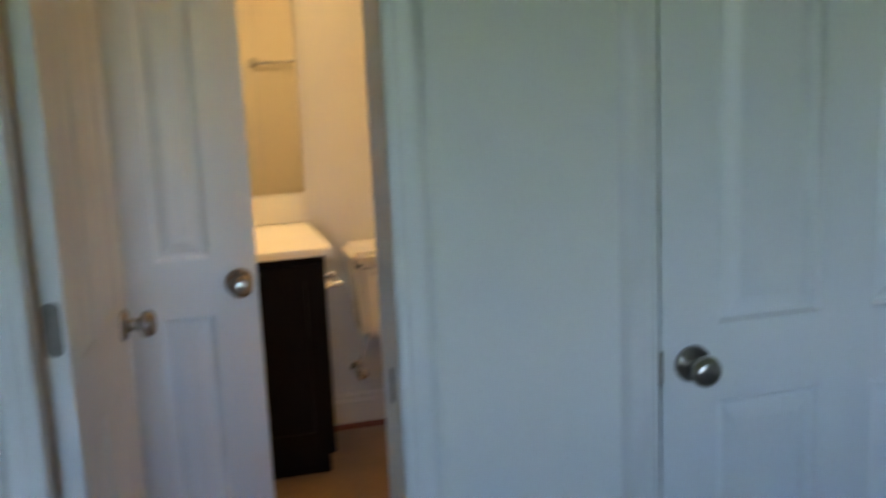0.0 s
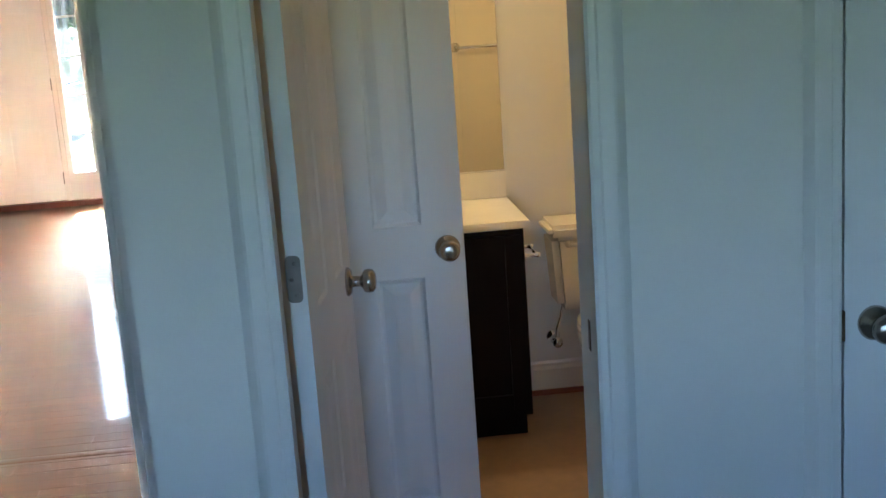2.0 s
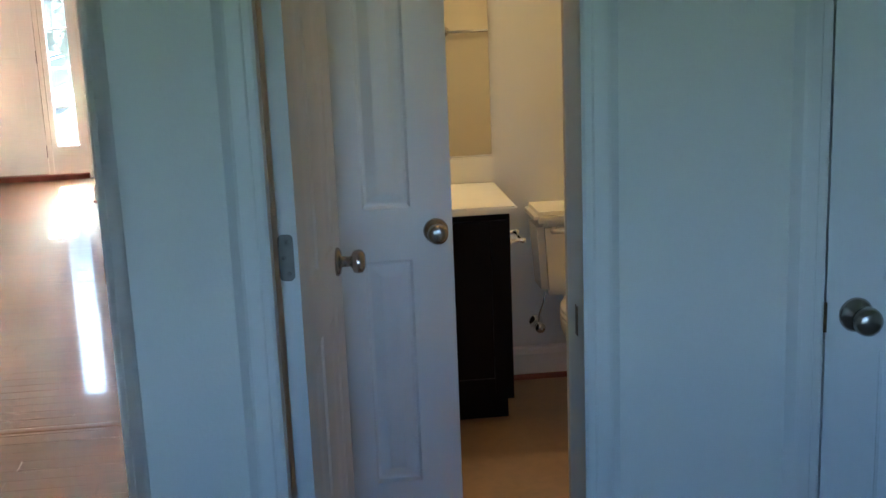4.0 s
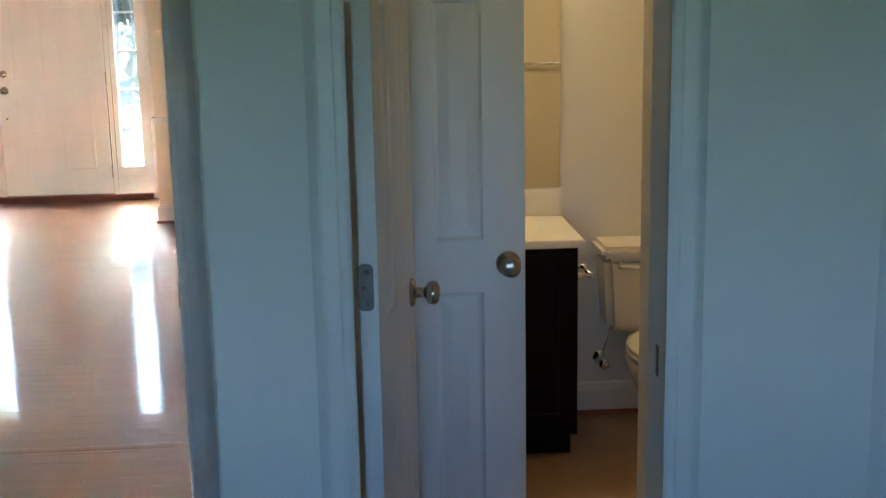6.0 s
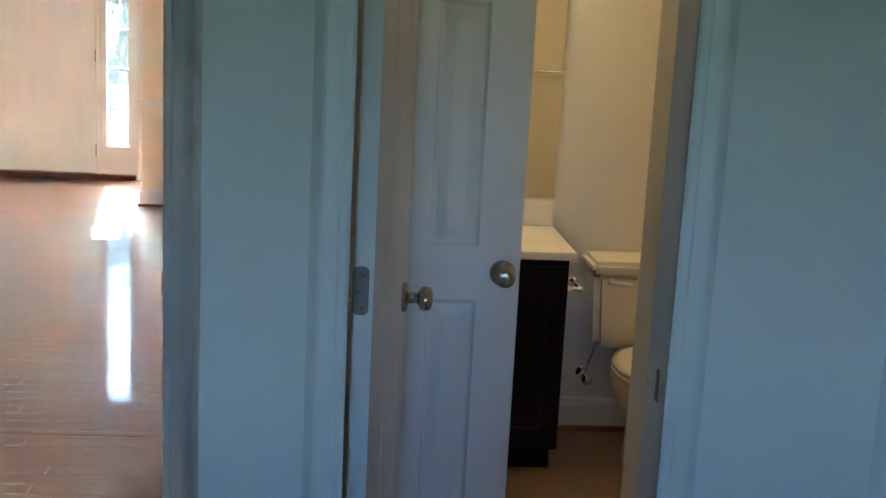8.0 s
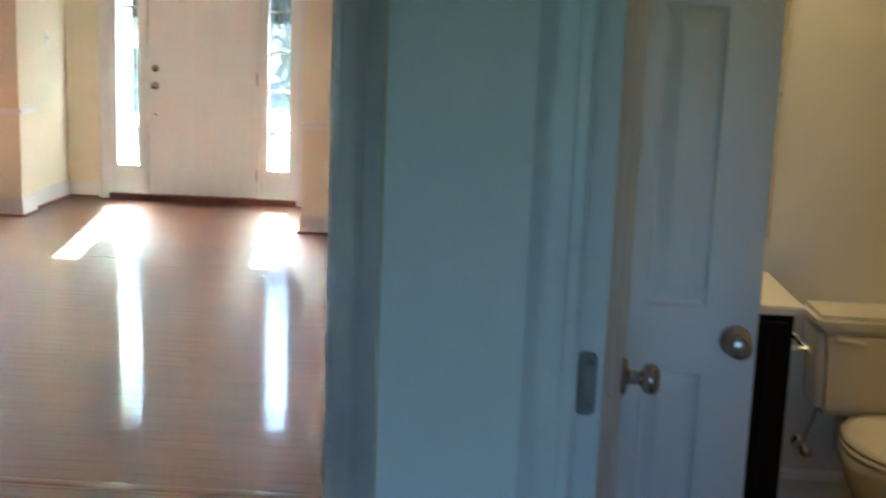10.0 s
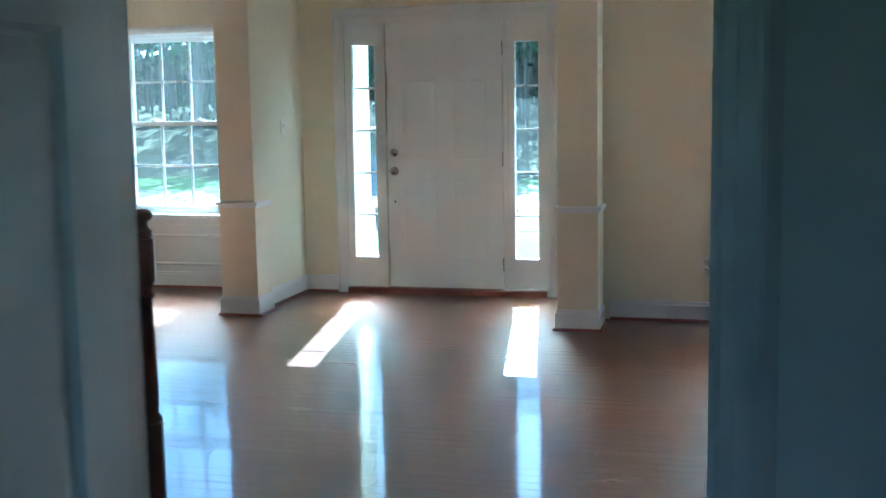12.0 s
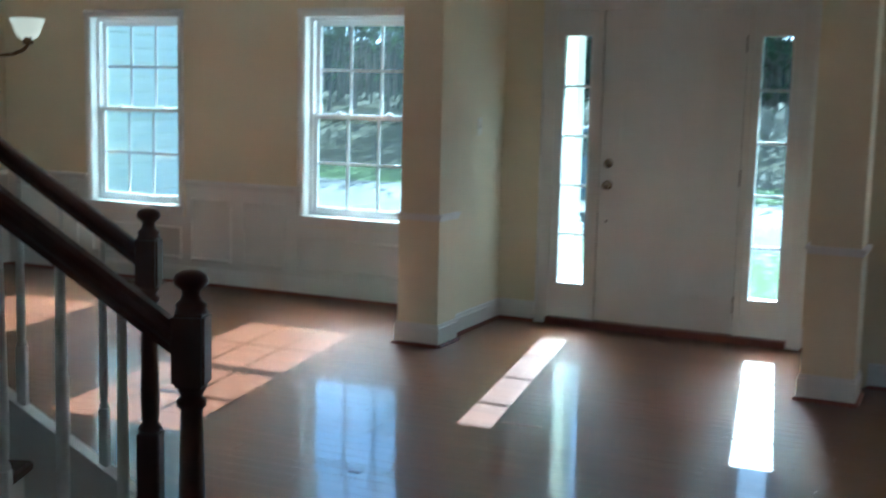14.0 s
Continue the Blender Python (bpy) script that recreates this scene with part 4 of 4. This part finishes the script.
bm = bmesh.new()
box(bm, -500, 500, -500, 900, -0.9, -0.42)
tagged(part("ground", bm, GRASS), "sunlit front lawn", "ground", kind="structure")
bm = bmesh.new()
box(bm, -200, 200, 17.5, 24.4, -0.6, -0.414)
tagged(part("road", bm, ROADM), "grey road crossing beyond the lawn", "road", kind="structure")
bm = bmesh.new()
box(bm, -200, 200, 91.0, 140, -0.6, -0.412)
tagged(part("ground_woods", bm, LITTER), "brown leaf litter under the woods", "ground", kind="structure")
bm = bmesh.new()
box(bm, -3.9, -0.9, 9.73, 11.25, -0.42, -0.04, 0.01)
tagged(part("pavement_porch", bm, CONC), "light concrete porch slab", "porch", kind="structure")
bm = bmesh.new()
box(bm, -5.4, -3.6, 11.27, 14.95, -0.5, -0.40, 0.01)
tagged(part("pavement_walk", bm, CONC), "light concrete front walk", "pavement", kind="structure")


def porch_post(x, y):
    ob = thing("porch_post", pose(x, y, -0.04))
    bm = bmesh.new()
    box(bm, -0.10, 0.10, -0.10, 0.10, 0.62, 2.58, 0.006)
    part("shaft", bm, PAINT, ob)
    bm = bmesh.new()
    box(bm, -0.125, 0.125, -0.125, 0.125, 0.0, 0.56, 0.006), box(bm, -0.112, 0.112, -0.112, 0.112, 0.56, 0.62, 0.01)
    part("base", bm, PAINT, ob)
    return tagged(ob, "white square porch post on the concrete slab", "porch post", "porch posts")


porch_post(-3.645, 10.95)
porch_post(-1.05, 10.95)
bm = bmesh.new()
box(bm, -4.0, -0.80, 9.73, 11.40, 2.54, 2.70, 0.01)
prism(bm, [(9.73, 2.70), (11.58, 2.70), (11.58, 2.76), (9.73, 3.25)], "x", -4.1, -0.7)
tagged(part("porch_roof", bm, PAINT), "white porch roof over the front door", "porch roof", kind="structure")


def neighbour():
    ob = thing("neighbour_house")
    x1, x0, y0, y1, h = -13.0, -22.0, 8.0, 20.2, 6.2
    bm = bmesh.new()
    lap = 0.225
    for i in range(int((h + 0.4) / lap)):
        z = -0.4 + i * lap
        prism(bm, [(x1, z + 0.03), (x1 + 0.055, z + 0.03), (x1 + 0.048, z + 0.14), (x1 + 0.03, z + lap), (x1, z + lap)], "y", y0, y1)
    box(bm, x0, x1, y0, y1, -0.42, h)
    part("wall", bm, SIDING, ob)
    bm = bmesh.new()
    prism(bm, [(x0 - 0.4, h), (x1 + 0.4, h), ((x0 + x1) / 2, h + 3.6)], "y", y0 - 0.3, y1 + 0.3)
    part("roof", bm, ROOFM, ob)
    return tagged(ob, "neighbouring house with pale blue-grey lap siding", "house")


neighbour()

rng = random.Random(4)


def clump(verts, faces, c, size, count, flat=0.6):
    """Leaf quads strewn about a centre."""
    for _ in range(count):
        p = Vector((rng.gauss(0, size), rng.gauss(0, size), rng.gauss(0, size * flat))) + c
        d = Vector((rng.uniform(-1, 1), rng.uniform(-1, 1), rng.uniform(-1, 1))).normalized()
        e = d.orthogonal().normalized()
        l = rng.uniform(0.07, 0.18) * (1.0 + size * 0.5)
        k = len(verts)
        verts.extend([p - d * l, p + e * l * 0.35, p + d * l, p - e * l * 0.35])
        faces.append((k, k + 1, k + 2, k + 3))


def trunk(verts, faces, base, height, r, lean, sides=7):
    rings = []
    for j in range(5):
        t = j / 4
        c = base + Vector((lean[0] * t, lean[1] * t, height * t))
        rad = r * (1 - 0.75 * t)
        k = len(verts)
        verts.extend([c + Vector((rad * math.cos(2 * math.pi * i / sides), rad * math.sin(2 * math.pi * i / sides), 0)) for i in range(sides)])
        rings.append(k)
    for a, b in zip(rings, rings[1:]):
        for i in range(sides):
            faces.append((a + i, a + (i + 1) % sides, b + (i + 1) % sides, b + i))


def from_lists(name, verts, faces, mat):
    me = bpy.data.meshes.new(name)
    me.from_pydata([tuple(v) for v in verts], [], faces)
    me.materials.append(mat)
    return me


bm = bmesh.new()
prism(bm, [(28.5, -0.5), (28.5, -0.41), (32.0, -0.2), (37.0, 0.55), (46.0, 1.1), (92.0, 1.3), (92.0, -0.5)], "x", -120, 110)
tagged(part("ground_bank", bm, LITTER), "low brown bank rising into the woods", "ground", kind="structure")
tv, tf, lv, lf = [], [], [], []
for i in range(1050):
    y = 36.0 + 48 * rng.random() ** 1.3
    x = rng.uniform(-1.0, 1.0) * (14 + y * 0.75) - 6
    h = rng.uniform(0.16, 0.25) * y
    base = Vector((x, y, -0.45))
    trunk(tv, tf, base, h, rng.uniform(0.05, 0.16), (rng.gauss(0, 0.4), rng.gauss(0, 0.4)), 6)
    for k in range(6):
        a, z = rng.uniform(0, 6.28), rng.uniform(0.50, 1.0) * h
        clump(lv, lf, base + Vector((math.cos(a) * 0.8, math.sin(a) * 0.8, z)), 0.8, 34)
    if rng.random() < 0.25:
        clump(lv, lf, base + Vector((rng.gauss(0, 1.2), 1.5, rng.uniform(1.0, 3.0))), 0.6, 22)
for i in range(120):
    clump(lv, lf, Vector((rng.uniform(-62, 46), rng.uniform(38.5, 50.0), rng.uniform(0.6, 1.5))), 0.5, 24)
woods = tagged(new("far_woods", from_lists("far_woods", tv, tf, BARK)), "dense dark pine woods beyond the road", "woods", kind="stuff")
tagged(new("woods_foliage", from_lists("woods_foliage", lv, lf, LEAF)), "dark needle foliage of the woods", "foliage", kind="stuff")

bm = bmesh.new()
cols = 90
lo, hi = [], []
for i in range(cols + 1):
    x = -180 + 360 * i / cols
    lo.append(bm.verts.new((x, 92 + 3 * math.sin(i * 0.7), -0.45)))
    hi.append(bm.verts.new((x, 92 + 3 * math.sin(i * 0.7), 6 + 1.5 * noise.noise((i * 0.45, 0.0, 1.0)) + rng.uniform(-0.8, 0.8))))
for i in range(cols):
    bm.faces.new((lo[i], lo[i + 1], hi[i + 1], hi[i]))
tagged(part("backdrop", bm, material("distant_woods", (0.030, 0.045, 0.032), 0.95, grain=0.5, grain_scale=0.5, wear=0.4, wear_scale=0.1, stretch=(1, 1, 0.25))), "dark distant woods", "backdrop", kind="structure")


def tree(x, y, h, r, seed_count, label):
    ob = thing("tree", pose(x, y, -0.43))
    v, f = [], []
    trunk(v, f, Vector((0, 0, 0)), h, r, (0.3, 0.2), 9)
    lv, lf = [], []
    for k in range(16):
        a, z = k * 2.4, h * (0.30 + 0.65 * k / 16)
        ln = (1.0 - 0.6 * k / 16) * 2.0
        tip = Vector((math.cos(a) * ln, math.sin(a) * ln, z + 0.5))
        b = Vector((0.3 * z / h, 0.2 * z / h, z))
        n = len(v)
        for q, rad in ((b, r * 0.3), (tip, r * 0.06)):
            v.extend([q + Vector((rad * math.cos(i * 1.571), 0.0, rad * math.sin(i * 1.571))) for i in range(4)])
        for i in range(4):
            f.append((n + i, n + (i + 1) % 4, n + 4 + (i + 1) % 4, n + 4 + i))
        clump(lv, lf, tip, 0.55, seed_count), clump(lv, lf, (b + tip) * 0.5, 0.45, seed_count // 2)
    for nm, vv, ff, mt in (("trunk", v, f, BARK), ("crown", lv, lf, LEAF2)):
        o = new(nm, from_lists(nm, vv, ff, mt))
        o.parent = ob
    return tagged(ob, label, "tree", "trees by the road")


tree(-3.2, 35.0, 9.0, 0.16, 60, "tall leafy tree at the edge of the woods")
tree(-17.5, 36.0, 10.0, 0.18, 60, "tall leafy tree at the edge of the woods")
tree(5.5, 36.2, 10.5, 0.17, 60, "tall leafy tree at the edge of the woods")


def parked_car(x, y):
    ob = thing("parked_car", pose(x, y, -0.414))
    body = material("dark_blue_car_paint", (0.03, 0.07, 0.16), 0.25, coat=0.8)
    bm = bmesh.new()
    prism(bm, [(-2.2, 0.35), (-2.25, 0.65), (-2.1, 0.85), (-1.2, 0.95), (-0.6, 1.42), (0.9, 1.45), (1.7, 0.98), (2.2, 0.9), (2.25, 0.4), (2.15, 0.3), (-2.1, 0.3)], "y", -0.86, 0.86)
    bmesh.ops.bevel(bm, geom=bm.edges[:], offset=0.05, segments=2, affect="EDGES")
    part("body", bm, body, ob)
    bm = bmesh.new()
    prism(bm, [(-1.0, 0.98), (-0.55, 1.36), (0.85, 1.39), (1.45, 1.0)], "y", -0.868, 0.868)
    part("side_window", bm, material("dark_car_glass", (0.02, 0.025, 0.03), 0.05), ob)
    for wx in (-1.35, 1.4):
        for wy in (-0.80, 0.80):
            bm = bmesh.new()
            lathe(bm, ((0.18, -0.1), (0.31, -0.1), (0.33, -0.07), (0.33, 0.07), (0.31, 0.1), (0.18, 0.1)), 24, Matrix.Translation((wx, wy, 0.33)) @ pose(0, 0, 0, 90))
            w = part("wheel", bm, material("tyre_rubber", (0.02, 0.02, 0.02), 0.8), ob)
            bm = bmesh.new()
            lathe(bm, ((0.0, -0.09), (0.18, -0.08), (0.18, 0.08), (0.0, 0.09)), 20, Matrix.Translation((wx, wy, 0.33)) @ pose(0, 0, 0, 90))
            part("rim", bm, NICKEL, w)
    return tagged(ob, "dark blue car parked at the roadside", "car")


parked_car(-6.35, 20.6)

# ---- floor boards ----
BW = 0.083


def board_mesh():
    bm = bmesh.new()
    a, g = 0.0006, 0.00015
    lo = [bm.verts.new(c) for c in ((-0.5, -BW / 2 + g, -0.012), (0.5, -BW / 2 + g, -0.012), (0.5, BW / 2 - g, -0.012), (-0.5, BW / 2 - g, -0.012))]
    md = [bm.verts.new(c) for c in ((-0.4999, -BW / 2 + g, -0.0012), (0.4999, -BW / 2 + g, -0.0012), (0.4999, BW / 2 - g, -0.0012), (-0.4999, BW / 2 - g, -0.0016))]
    hi = [bm.verts.new(c) for c in ((-0.4994, -BW / 2 + a, 0.0), (0.4994, -BW / 2 + a, 0.0), (0.4994, BW / 2 - a, 0.0), (-0.4994, BW / 2 - a, 0.0))]
    for p, q in ((lo, md), (md, hi)):
        for i in range(4):
            bm.faces.new((p[i], p[(i + 1) % 4], q[(i + 1) % 4], q[i]))
    bm.faces.new(hi)
    return mesh_of("floor_board", bm, FLOOR)


unit = board_mesh()
base_v = [v.co.copy() for v in unit.vertices]
base_f = [tuple(p.vertices) for p in unit.polygons]
floor_ob = bpy.data.objects["floor"]
rest_v, rest_f, made = [], [], 0
y = 2.275 + BW / 2
while y < FY + 0.02:
    x = -8.1 - rng.random() * 0.8
    while x < 6.57:
        ln = min(rng.uniform(0.45, 1.5), 6.59 - x)
        cx = x + ln / 2
        tilt, dz = rng.gauss(0, 0.18), 0.0
        m = pose(cx, y, dz, tilt, 0, 0) @ Matrix.Diagonal((ln - 0.0003, 1, 1, 1))
        if made < 300 and -3.7 < cx < -0.3 and y < 7.6:
            o = new("floor_board", unit)
            o.parent, o.matrix_basis = floor_ob, m
            made += 1
        else:
            k = len(rest_v)
            rest_v.extend([m @ c for c in base_v])
            rest_f.extend([tuple(k + i for i in f) for f in base_f])
        x += ln
    y += BW
o = new("floor_board_rest", from_lists("floor_board_rest", rest_v, rest_f, FLOOR))
o.parent = floor_ob
tagged(o, "glossy red-brown hardwood strips", kind="stuff")
